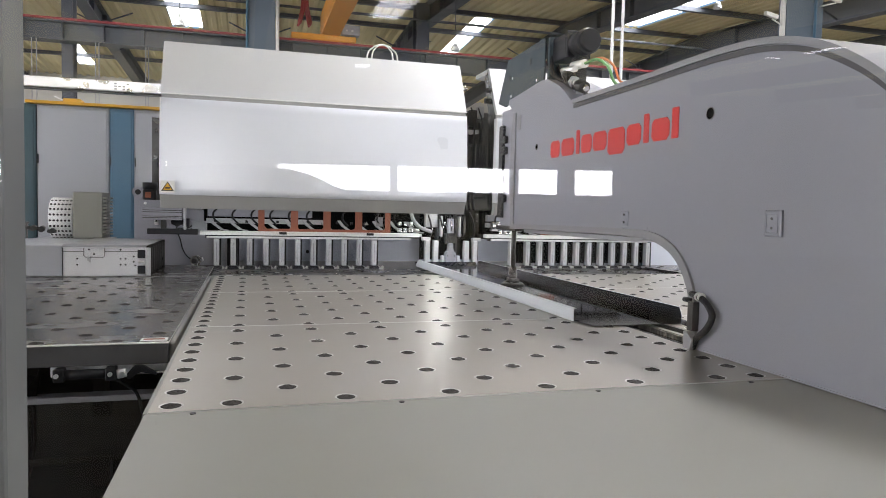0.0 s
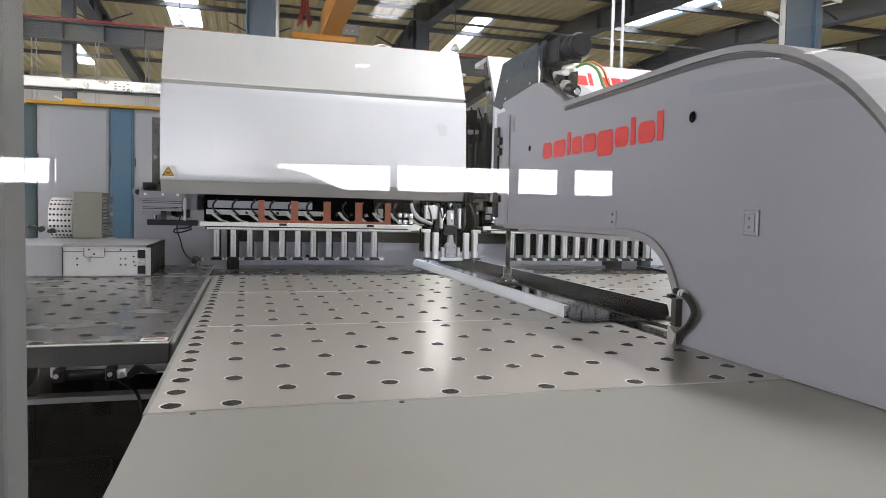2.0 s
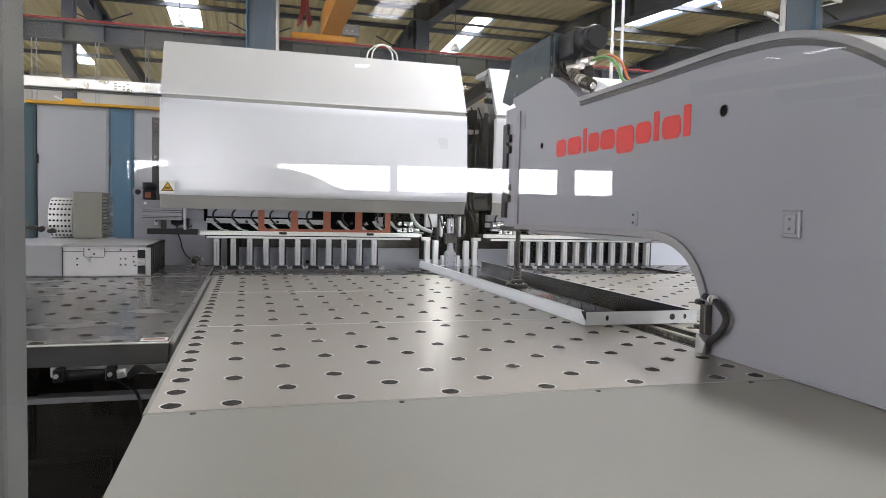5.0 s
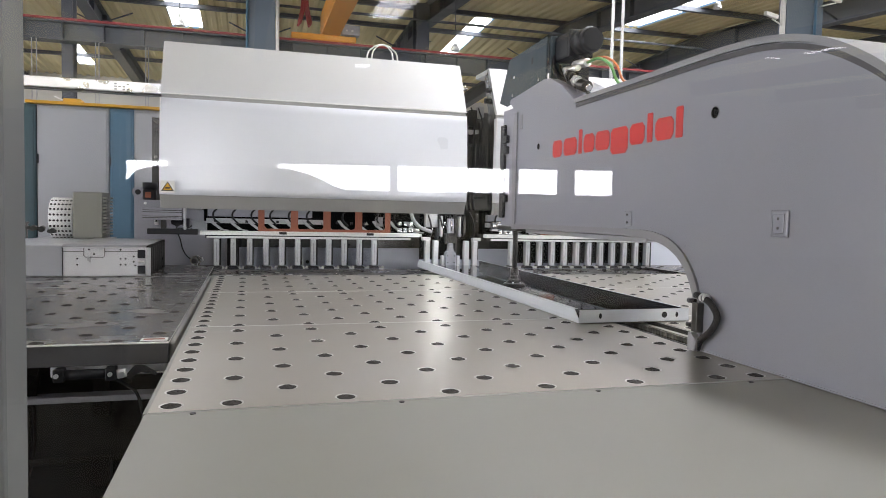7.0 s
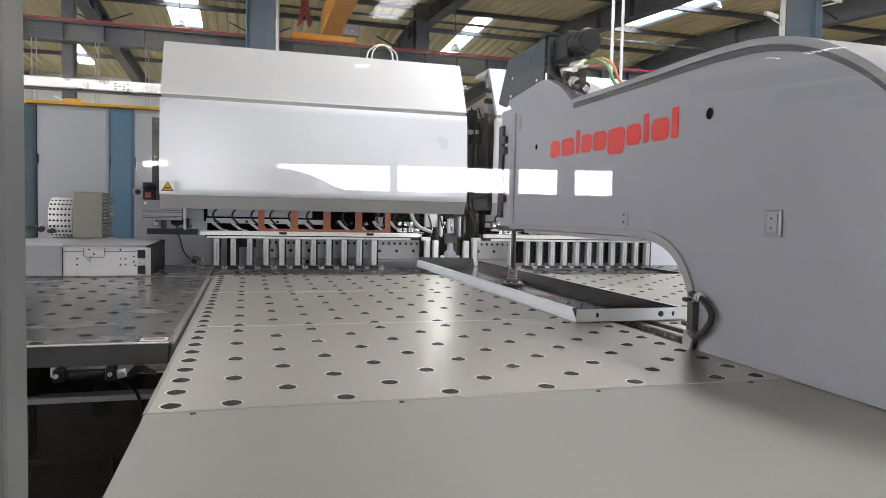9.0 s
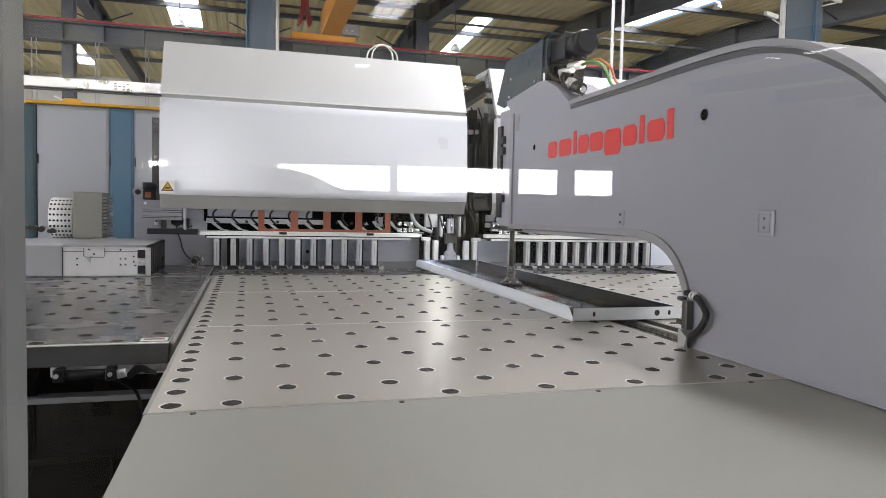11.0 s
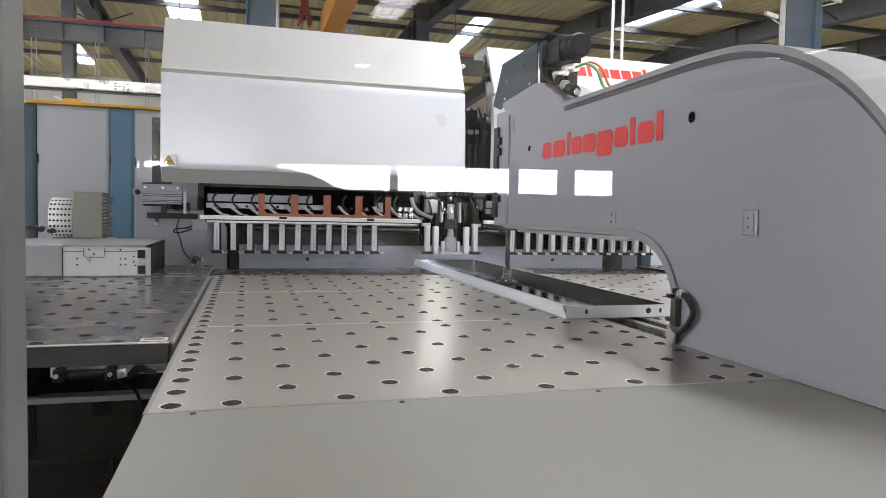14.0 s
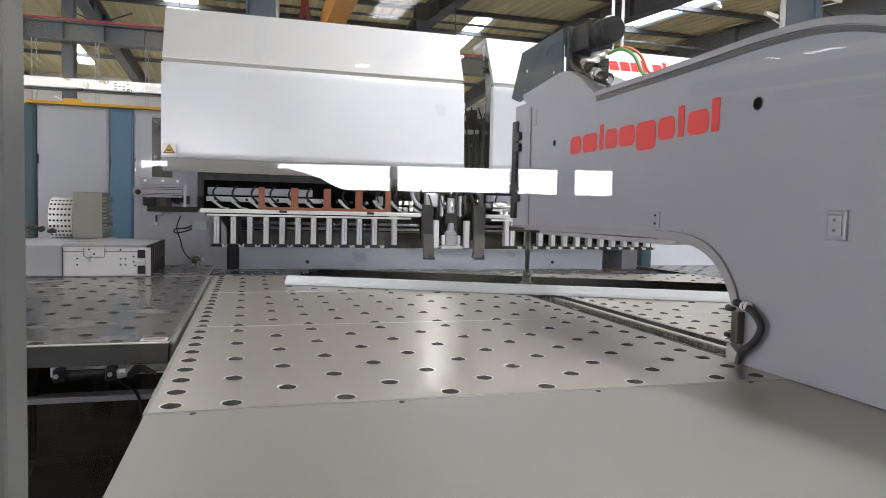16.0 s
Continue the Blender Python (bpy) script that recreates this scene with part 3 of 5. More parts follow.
def build_tables():
    for side in (0, 1):
        t = thing("work_table", "perforated brushed steel work table with dark brush-filled holes", "work table", group="work tables")
        xs = [i * SX for i in range(13)]
        lo, hi = -0.045, 1.755
        if side:
            xs = [2 * AXIS - x - 0.03 for x in xs][::-1]
            lo, hi = 2 * AXIS - hi, 2 * AXIS - lo
        for k in range(3):
            ya = -0.05 if k == 0 else (9 * k - 0.22) * SY + 0.002
            yb = 3.25 if k == 2 else (9 * k + 8.78) * SY - 0.002
            n = 8 if k == 2 else 9

            def rows_of(i, k=k, n=n):
                i = 12 - i if side else i
                js = range(n) if i in (0, 12) or side and i == 11 else range(0, n, 2) if i % 2 else range(1, n, 2)
                return [(9 * k + j + (0.3 + 0.25 * (i == 11) if side else 0)) * SY for j in js]
            perforated_sheet(t, xs, lo, hi, ya, yb, rows_of, STEEL_TABLE, RIM)
        for k in (1, 2):
            ys = (9 * k - 0.22) * SY
            part("sheet_seam", box(lo + 0.002, hi - 0.002, ys - 0.004, ys + 0.004, TOP + 0.0005, TOP + 0.0012), RIM, t, "bright thin seam")
        a, b = (lo, hi)
        part("table_body", box(a + 0.01, b - 0.01, -0.05, 3.25, 0.86, TOP - 0.021), HOLLOW_SHADE, t)
        part("side_rail", box(*((lo - 0.012, lo - 0.001) if not side else (hi + 0.001, hi + 0.012)), -0.05, 3.25, 0.86, TOP - 0.002, 0.002), PLATE, t)
        for lx in (lo + 0.1, hi - 0.2):
            for ly in (0.2, 2.9):
                part("leg", box(lx, lx + 0.1, ly, ly + 0.1, 0, 0.86), FRAME, t)
    for side in (0, 1):
        t = thing("side_table", "worn dark perforated steel side table", "work table", group="side tables")
        cols = [-0.143 - 0.1253 * i for i in range(16)]
        xs = cols[::-1]
        lo, hi = xs[0] - 0.06, -0.092
        if side:
            xs = [2 * AXIS - x for x in cols]
            lo, hi = 2 * AXIS - hi, 2 * AXIS - lo

        def rows_of(i):
            i = i if side else 15 - i
            return [1.005 + 0.1365 * (j - (i % 2)) for j in range(0, 17, 2)]
        perforated_sheet(t, xs, lo, hi, 0.83, 3.22, rows_of, STEEL_DARK, STEEL_DARK)
        perforated_sheet(t, xs, lo, hi, 3.232, 4.16, lambda i: [3.30 + 0.1365 * (j + (i % 2)) for j in range(0, 6, 2)], STEEL_DARK, STEEL_DARK)
        part("seam", box(lo + 0.002, hi - 0.002, 3.221, 3.231, TOP - 0.003, TOP + 0.001), RIM, t, "bright thin seam")
        part("rear_body", box(lo + 0.005, hi - 0.005, 3.235, 4.155, 0.95, TOP - 0.021), HOLLOW_SHADE, t)
        part("table_body", box(lo + 0.005, hi - 0.005, 0.84, 3.2, 0.95, TOP - 0.021), HOLLOW_SHADE, t)
        part("front_rail", box(lo, hi, 0.815, 0.829, 0.925, TOP - 0.003, 0.004), RAIL_GREY, t)
        part("edge_bead", box(lo, hi, 0.808, 0.829, TOP - 0.0028, TOP + 0.001, 0.0015), RIM, t, "bright worn front edge")
        part("end_rail", box(*((hi + 0.001, hi + 0.022) if not side else (lo - 0.022, lo - 0.001)), 0.83, 3.22, 0.925, TOP + 0.0005, 0.009), EDGE_STEEL, t, "worn rounded edge")
        # leg colour takes in the shade below the table top
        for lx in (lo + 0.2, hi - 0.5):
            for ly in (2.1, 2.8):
                part("leg", box(lx, lx + 0.08, ly, ly + 0.08, 0.012, 0.95), OILY_SHADED, t)


build_tables()


def build_front_plate():
    t = thing("front_plate", "light grey painted sheet metal cover plate", "cover plate")
    part("plate", box(-0.052, 3.79, -1.08, -0.055, TOP - 0.03, TOP - 0.001, 0.003), PLATE, t)
    part("apron", box(-0.045, 3.785, -1.075, -1.03, 0.0, TOP - 0.03), PLATE, t)
    for x in (0.055, 0.55, 1.10, 1.60):
        part("screw", rod(bmesh.new(), (x, -0.075, TOP - 0.002), (x, -0.075, TOP + 0.001), 0.007, n=10), BLACK, t)
    part("left_apron", box(-0.045, -0.02, -1.025, -0.06, 0.0, TOP - 0.03), PLATE, t)


build_front_plate()


def build_under_tables():
    t = thing("cable_cylinder", "black pneumatic cylinder under the side table edge", "cylinder")
    part("rail", box(-0.47, -0.10, 0.842, 0.90, 0.884, 0.924, 0.003), BOX_STEEL, t, "pale mounting rail")
    part("barrel", rod(bmesh.new(), (-0.42, 0.815, 0.898), (-0.28, 0.815, 0.898), 0.017), BLACK, t)
    for x in (-0.435, -0.275):
        part("end_cap", box(x - 0.017, x + 0.017, 0.792, 0.838, 0.876, 0.921, 0.005), BLACK, t)
    bolts = bmesh.new()
    for x in (-0.44, -0.275, -0.235):
        rod(bolts, (x, 0.791, 0.90), (x, 0.785, 0.90), 0.008, n=10)
    part("bolt", bolts, ALU, t)
    part("knuckle", rod(bmesh.new(), (-0.255, 0.81, 0.895), (-0.225, 0.81, 0.90), 0.016), BOX_STEEL, t)
    part("lever", slab([(-0.235, 0.885), (-0.20, 0.925), (-0.17, 0.925), (-0.13, 0.898), (-0.13, 0.888), (-0.18, 0.905), (-0.215, 0.878)], 0.80, 0.815, "y", 0.003), BLACK, t)
    part("push_rod", rod(bmesh.new(), (-0.17, 0.83, 0.893), (-0.105, 0.83, 0.893), 0.006, n=10), ALU, t)
    part("fitting", rod(bmesh.new(), (-0.235, 0.87, 0.905), (-0.15, 0.87, 0.905), 0.017), DARK_METAL, t)
    part("air_line", hose(bmesh.new(), [(-0.22, 0.86, 0.90), (-0.19, 0.85, 0.935), (-0.14, 0.86, 0.91), (-0.11, 0.9, 0.90)], 0.006), RUBBER, t)
    part("loop", hose(bmesh.new(), [(-0.33, 0.95, 0.87), (-0.25, 0.93, 0.83), (-0.21, 0.95, 0.78), (-0.2, 1.0, 0.66), (-0.23, 1.0, 0.62)], 0.006), RUBBER, t)
    t = thing("table_underframe", "steel underframe, near-black for the shade, with a bright cross bar", "machine frame")
    part("cross_bar", box(-0.82, -0.13, 1.25, 1.33, 0.684, 0.708, 0.004), BLADE, t)
    part("upright", box(-0.16, -0.12, 1.2, 1.3, 0.012, 0.94), OILY_SHADED, t)
    part("upright", box(-0.86, -0.82, 1.2, 1.3, 0.012, 0.94), OILY_SHADED, t)
    # near-black tray and panels added to keep the space below dark
    part("drip_tray", box(-2.1, -0.1, 1.5, 3.1, 0.35, 0.38), OILY_SHADED, t)
    part("back_panel", box(-2.1, -0.06, 3.1, 3.14, 0.012, 0.94), OILY_SHADED, t)
    part("inner_panel", box(-0.055, -0.048, 0.9, 3.1, 0.012, 0.85), OILY_SHADED, t)
    lines = bmesh.new()
    for k in range(5):
        hose(lines, [(-0.60 + 0.015 * k, 1.3, 0.9), (-0.64 - 0.01 * k, 1.3, 0.7), (-0.70 - 0.02 * k, 1.5, 0.4), (-0.85, 1.8, 0.02)], 0.007, 6)
    part("cable_bundle", lines, OILY_SHADED, t)
    # sheet on the floor, its near-black colour stands in for the table's shade
    t = thing("shade_mat", "near-black sheet added for the shade under the side table", "floor mat")
    part("mat", box(-2.3, -0.05, -1.2, 3.4, 0.0, 0.010, 0.003), UNLIT_BLACK, t)
    part("edge_strip", box(-2.3, -0.05, -1.215, -1.201, 0.0, 0.008), RUBBER, t)
    s = thing("warning_sticker", "white sticker with a red bar on the table corner", "sticker")
    part("film", box(-0.19, -0.10, 0.845, 0.905, TOP + 0.0005, TOP + 0.0015), WHITE, s)
    part("bar", box(-0.18, -0.11, 0.865, 0.885, TOP + 0.002, TOP + 0.0025), COPPER, s)


build_under_tables()


def build_slot():
    t = thing("slide_rail", "dark guide rail with a pale toothed rack in the table slot", "guide rail")
    part("bed", box(1.757, 1.983, -0.05, 3.25, 0.80, 0.955), OILY_SHADED, t)
    part("left_rail", box(1.80, 1.83, -0.05, 3.25, 0.956, 0.975, 0.004), DARK_METAL, t)
    part("rack", box(1.915, 1.945, -0.05, 3.25, 0.956, 0.988, 0.003), PLATE, t, "pale ivory rack strip")
    part("cover_strip", box(1.85, 1.895, -0.05, 3.25, 0.956, 0.97, 0.002), STEEL_DARK, t)
    tooth = None
    for i in range(150):
        o = part("tooth", box(-0.012, 0.0, 0.0, 0.009, 0.956, 0.984), PLATE, t) if tooth is None else new("tooth", tooth.data)
        tooth = tooth or o
        o.parent = t
        o.location = (1.914, 0.02 + 0.0205 * i, 0)
    rib = None
    for i in range(150):
        o = part("belt_tooth", box(-0.026, 0.0, 0.0, 0.011, 0.976, 0.984), RAIL_GREY, t) if rib is None else new("belt_tooth", rib.data)
        rib = rib or o
        o.parent = t
        o.location = (1.828, 0.02 + 0.0205 * i, 0)
    part("edge_strip", box(1.975, 1.982, -0.05, 3.25, 0.956, 0.996), DARK_METAL, t)


build_slot()


def build_back_strip():
    t = thing("infeed_strip", "black oily strip between the table and the bender", "machine strip")
    part("strip", box(-0.09, 3.83, 3.256, 4.055, 0.90, 0.974, 0.004), OIL_FILM, t)
    random.seed(4)
    bits = bmesh.new()
    for _ in range(60):
        x, y = random.uniform(-0.05, 3.7), random.uniform(3.3, 4.0)
        s = random.uniform(0.003, 0.012)
        bx(bits, x, x + s * random.uniform(1, 5), y, y + s, 0.9745, 0.977)
    tagged(part("swarf", bits, ALU, t, "scattered bright metal chips"), kind="stuff")
    part("front_lip", box(-0.09, 3.83, 3.252, 3.256, 0.95, 0.999), RIM, t)


build_back_strip()


# ---- gripper arm ----
def disc(bm, x, y, z, r, d=0.006, n=20):
    return rod(bm, (x, y, z), (x - d, y, z), r, n=n)


TOP_EDGE = [(-1.109, 1.033), (-1.663, 1.036), (-1.952, 1.040), (-2.12, 1.042), (-2.237, 1.040), (-2.384, 1.032), (-2.517, 1.010), (-2.636, 0.973), (-2.745, 0.918), (-2.845, 0.850), (-2.938, 0.761), (-3.0, 0.685), (-3.07, 0.58), (-3.12, 0.48)]
TOP_EDGE = [(p.y, p.z) for p in curve_points([(0, *q) for q in TOP_EDGE], 5)]
THROAT = [(-2.115, 0.045), (-2.11, 0.12), (-2.098, 0.192), (-2.06, 0.264), (-2.0, 0.324), (-1.92, 0.364), (-1.82, 0.385), (-1.70, 0.392)]
THROAT = [(p.y, p.z) for p in curve_points([(0, *q) for q in THROAT], 4)]


def band(line, x0, x1, depth, bm=None):
    """A strip of that depth on the inner side of a line in the y-z plane, from x0 to x1."""
    bm = bm or bmesh.new()
    pts = [Vector(p) for p in line]
    prev = None
    for i, p in enumerate(pts):
        d = (pts[min(i + 1, len(pts) - 1)] - pts[max(i - 1, 0)]).normalized()
        q = p + Vector((-d.y, d.x)) * depth
        ring = [bm.verts.new((x, a.x, a.y)) for x, a in ((x0, p), (x1, p), (x1, q), (x0, q))]
        if prev:
            for k in range(4):
                bm.faces.new((prev[k], prev[(k + 1) % 4], ring[(k + 1) % 4], ring[k]))
        else:
            bm.faces.new(ring)
        prev = ring
    bm.faces.new(prev[::-1])
    return bm


def build_arm():
    """The C-shaped gripper arm. Its own space has y = 0 at the pad's axis and z = 0 at the table top."""
    arm = thing("gripper_arm", "grey painted C-shaped gripper arm sliding along the table slot", "machine arm")
    head = ("spindle", "collar", "hub", "pad", "stud")
    x0, x1 = -0.13, 0.13
    shape = [(-0.30, 0.385), (-0.275, 0.76), (-0.275, 0.97), (-0.30, 1.10), (-0.20, 1.165), (-0.21, 1.185), (-0.36, 1.195), (-0.70, 1.222), (-0.78, 1.215), (-0.93, 1.155)]
    shape += TOP_EDGE + [(-3.15, 0.30), (-3.16, 0.002), (-2.125, 0.002)] + THROAT + [(-1.61, 0.396), (-1.0, 0.393), (-0.6, 0.389)]
    body = part("body", slab(shape, x0, x1, "x"), ARM, arm)
    part("top_rim", band(TOP_EDGE, x0 - 0.014, x1 + 0.01, -0.022), ARM_RIM, arm)
    part("top_rim_groove", band([(y, z - 0.021) for y, z in TOP_EDGE], x0 - 0.005, x0 + 0.01, -0.017), RAIL_GREY, arm, "dark grey groove below the rim")
    part("throat_rim", band(THROAT, x0 - 0.010, x1 + 0.01, 0.034), ARM_RIM, arm)
    part("lower_rim", band([(-1.70, 0.392), (-1.61, 0.396), (-1.0, 0.393), (-0.6, 0.389), (-0.30, 0.385)], x0 - 0.010, x1 + 0.01, 0.030), ARM_RIM, arm)
    part("under_rail", slab([(-0.34, 0.364), (-1.60, 0.366), (-1.66, 0.376), (-1.66, 0.388), (-0.34, 0.383)], -0.06, 0.10, "x", 0.003), BLADE, arm, "grey guide rail under the arm")
    part("nose_edge", slab([(-0.305, 0.40), (-0.28, 0.76), (-0.28, 0.97), (-0.305, 1.09), (-0.345, 1.09), (-0.345, 0.40)], x0 - 0.008, x0 + 0.002, "x"), ARM_RIM, arm)
    part("base_lip", box(x0 - 0.004, x0 + 0.01, -3.15, -2.14, 0.002, 0.007), FRAME, arm)
    for y, z, r in ((-2.17, 0.847, 0.021), (-0.662, 0.858, 0.017)):
        part("round_opening", disc(bmesh.new(), x0 + 0.001, y, z, r, 0.003), VOID, arm, "black round opening")
        ring = bmesh.new()
        hose(ring, [(x0 - 0.002, y + (r + 0.001) * math.cos(a), z + (r + 0.001) * math.sin(a)) for a in np.linspace(0, 2 * math.pi, 20)], 0.0016, 6, smooth=False)
        part("opening_ring", ring, ARM_RIM, arm)
    plate = part("access_plate", slab([(-2.462, 0.425), (-2.535, 0.425), (-2.535, 0.508), (-2.462, 0.508)], x0 - 0.008, x0 + 0.002, "x", 0.006), ARM, arm)
    part("inset", slab([(-2.475, 0.437), (-2.522, 0.437), (-2.522, 0.496), (-2.475, 0.496)], x0 - 0.0105, x0 - 0.007, "x", 0.004), ARM, plate)
    for z in (0.452, 0.481):
        part("screw", disc(bmesh.new(), x0 - 0.009, -2.4985, z, 0.0045, 0.003, 10), RAIL_GREY, plate)
    plate = part("small_plate", slab([(-1.600, 0.437), (-1.655, 0.437), (-1.655, 0.50), (-1.600, 0.50)], x0 - 0.005, x0 + 0.002, "x", 0.004), ARM, arm)
    for z in (0.452, 0.485):
        part("screw", disc(bmesh.new(), x0 - 0.004, -1.6275, z, 0.005, 0.004, 10), BLACK, plate)
    part("nose_plate", slab([(-0.37, 0.98), (-0.42, 0.98), (-0.42, 1.07), (-0.37, 1.07)], x0 - 0.004, x0 + 0.002, "x", 0.003), ARM_RIM, arm)
    dots = bmesh.new()
    for y, z in ((-0.86, 1.04), (-0.90, 1.04), (-0.86, 0.99), (-0.90, 0.99), (-1.8, 0.43), (-2.03, 0.37), (-2.09, 0.28)):
        disc(dots, x0 + 0.001, y, z, 0.005, 0.003, 8)
    tagged(part("bolt_heads", dots, FRAME, arm), kind="stuff")
    # lettering drawn as plain red blocks
    blocks = [(-0.85, -0.96, 0), (-0.982, -1.124, 0), (-1.147, -1.182, 1), (-1.20, -1.305, 0), (-1.319, -1.445, 0), (-1.459, -1.601, 2), (-1.618, -1.729, 0), (-1.749, -1.787, 1), (-1.808, -1.928, 0), (-1.944, -1.987, 1)]
    for a, b, kind in blocks:
        zb, zt = (0.752 if kind == 2 else 0.780), (0.898 if kind == 1 else 0.868)
        c = 0.018 if kind != 1 else 0.004
        pts = [(a, zb + c), (a - c, zb), (b + c, zb), (b, zb + c), (b, zt - c), (b + c, zt), (a - c, zt), (a, zt - c)]
        bm = slab(pts, x0 - 0.0022, x0 + 0.001, "x")
        part("logo_block", bm, RED, arm, "plain red film block")
    # head carrier, rod and suction pad
    part("head_carrier", box(-0.085, 0.085, -0.27, 0.03, 0.40, 1.15, 0.01), FRAME, arm)
    part("carrier_foot", box(-0.10, 0.10, -0.30, 0.05, 0.37, 0.40, 0.006), DARK_METAL, arm)
    side = bmesh.new()
    for z in (0.55, 0.62, 0.86, 0.93):
        bx(side, -0.11, -0.085, -0.10, -0.02, z, z + 0.05, 0.006)
    bx(side, -0.105, -0.086, -0.05, 0.02, 0.45, 1.05, 0.004)
    part("switch_strip", side, BLACK, arm)
    part("spindle", rod(bmesh.new(), (0, 0, 0.12), (0, 0, 0.41), 0.016), DARK_METAL, arm)
    part("collar", rod(bmesh.new(), (0, 0, 0.075), (0, 0, 0.125), 0.03, 0.024), DARK_METAL, arm)
    hub = bmesh.new()
    rod(hub, (0, 0, 0.022), (0, 0, 0.045), 0.046, 0.034)
    rod(hub, (0, 0, 0.045), (0, 0, 0.075), 0.026)
    bx(hub, -0.03, 0.03, -0.05, 0.05, 0.028, 0.05, 0.006)
    part("hub", hub, DARK_METAL, arm)
    part("pad", rod(bmesh.new(), (0, 0, 0.0065), (0, 0, 0.022), 0.078, 0.066, 28), DARK_METAL, arm)
    studs = bmesh.new()
    for a in range(6):
        c, s = math.cos(a * 1.047), math.sin(a * 1.047)
        rod(studs, (0.05 * c, 0.05 * s, 0.022), (0.05 * c, 0.05 * s, 0.029), 0.006, n=10)
    part("stud", studs, ALU, arm)
    # bracket and drive on top
    part("bracket_plate", slab([(0.07, 1.205), (-0.09, 1.458), (-0.655, 1.468), (-0.66, 1.226), (-0.30, 1.195), (-0.06, 1.165)], -0.098, -0.088, "x", 0.003), SLATE, arm, "slate blue bracket plate")
    part("bracket_web", box(-0.088, 0.10, -0.70, -0.68, 1.20, 1.465), SLATE, arm)
    pl = bmesh.new()
    for y, z in ((-0.18, 1.33), (-0.16, 1.22), (-0.56, 1.25)):
        disc(pl, -0.098, y, z, 0.008, 0.004, 10)
    part("bolt", pl, ALU, arm)
    sl = bmesh.new()
    for y, z in ((-0.13, 1.335), (-0.46, 1.375)):
        bx(sl, -0.0995, -0.0975, y - 0.012, y + 0.012, z - 0.02, z + 0.02)
    part("bracket_slot", sl, BLACK, arm)
    part("gearbox", box(-0.065, 0.065, -0.86, -0.60, 1.322, 1.458, 0.012), BLACK, arm)
    mo = part("motor", rod(bmesh.new(), (0, -0.87, 1.390), (0, -0.99, 1.385), 0.066, n=28), BLACK, arm, "black ribbed servo motor")
    part("motor_cap", rod(bmesh.new(), (0, -0.99, 1.385), (0, -1.02, 1.385), 0.068, 0.055, 28), BLACK, mo)
    part("motor_flange", box(-0.07, 0.07, -0.885, -0.861, 1.318, 1.462, 0.006), BLACK, mo)
    part("connector", rod(bmesh.new(), (-0.02, -0.86, 1.28), (-0.02, -1.0, 1.265), 0.022), ALU, arm, "metal cable connector")
    part("support", box(-0.03, 0.03, -0.92, -0.86, 1.16, 1.325), BLACK, arm)
    cab = part("green_cable", hose(bmesh.new(), [(-0.02, -1.0, 1.265), (-0.03, -1.14, 1.255), (-0.04, -1.27, 1.195), (-0.05, -1.35, 1.11), (-0.06, -1.43, 1.077), (-0.06, -1.6, 1.06), (-0.06, -1.9, 1.055)], 0.0075), GREEN, arm, "green cable")
    part("orange_cable", hose(bmesh.new(), [(0.0, -1.0, 1.275), (-0.01, -1.15, 1.262), (-0.02, -1.285, 1.20), (-0.03, -1.37, 1.11), (-0.03, -1.46, 1.07)], 0.006), CABLE_ORANGE, arm, "orange cable")
    for k, (y0, y1, r) in enumerate(((-0.90, -1.08, 0.040), (-0.88, -1.02, 0.034))):
        z = 1.16 - 0.045 * k
        part("plug", rod(bmesh.new(), (-0.06 + 0.05 * k, y0, z + 0.025), (-0.06 + 0.05 * k, y1, z - 0.035), r * 0.75), DARK_METAL, arm)
        part("plug_ring", rod(bmesh.new(), (-0.06 + 0.05 * k, y1, z - 0.035), (-0.06 + 0.05 * k, y1 - 0.02, z - 0.045), r * 0.38), ALU, arm)
    for k, (y, z, x) in enumerate(((-0.84, 1.235, -0.05), (-0.90, 1.215, -0.075), (-0.965, 1.175, -0.07), (-0.88, 1.17, -0.02), (-0.95, 1.125, -0.045))):
        nut = bmesh.new()
        rod(nut, (x, y, z), (x, y - 0.03, z - 0.012), 0.030, n=6)
        rod(nut, (x, y - 0.03, z - 0.012), (x, y - 0.05, z - 0.02), 0.022, n=12)
        part("coupling_nut", nut, (BLADE, DARK_METAL)[k % 2], arm)
    part("connector_pair", rod(bmesh.new(), (-0.05, -0.80, 1.262), (-0.05, -0.95, 1.245), 0.017), ALU, arm, "metal cable connector")
    for k in range(2):
        part("drive_hose", hose(bmesh.new(), [(-0.07 + 0.04 * k, -0.69, 1.36 - 0.05 * k), (-0.075 + 0.04 * k, -0.72, 1.27), (-0.07 + 0.04 * k, -0.80, 1.215), (-0.06 + 0.05 * k, -0.93, 1.18 - 0.04 * k)], 0.012), RUBBER, arm)
    # cable loop at the foot of the throat
    part("foot_clip", slab([(-2.125, 0.07), (-2.155, 0.07), (-2.155, 0.175), (-2.125, 0.175)], x0 - 0.03, x0 + 0.0, "x", 0.003), DARK_METAL, arm)
    part("foot_strap", slab([(-2.115, 0.004), (-2.155, 0.004), (-2.168, 0.045), (-2.15, 0.05), (-2.13, 0.068), (-2.115, 0.066)], x0 - 0.036, x0 - 0.004, "x", 0.003), BLADE, arm)
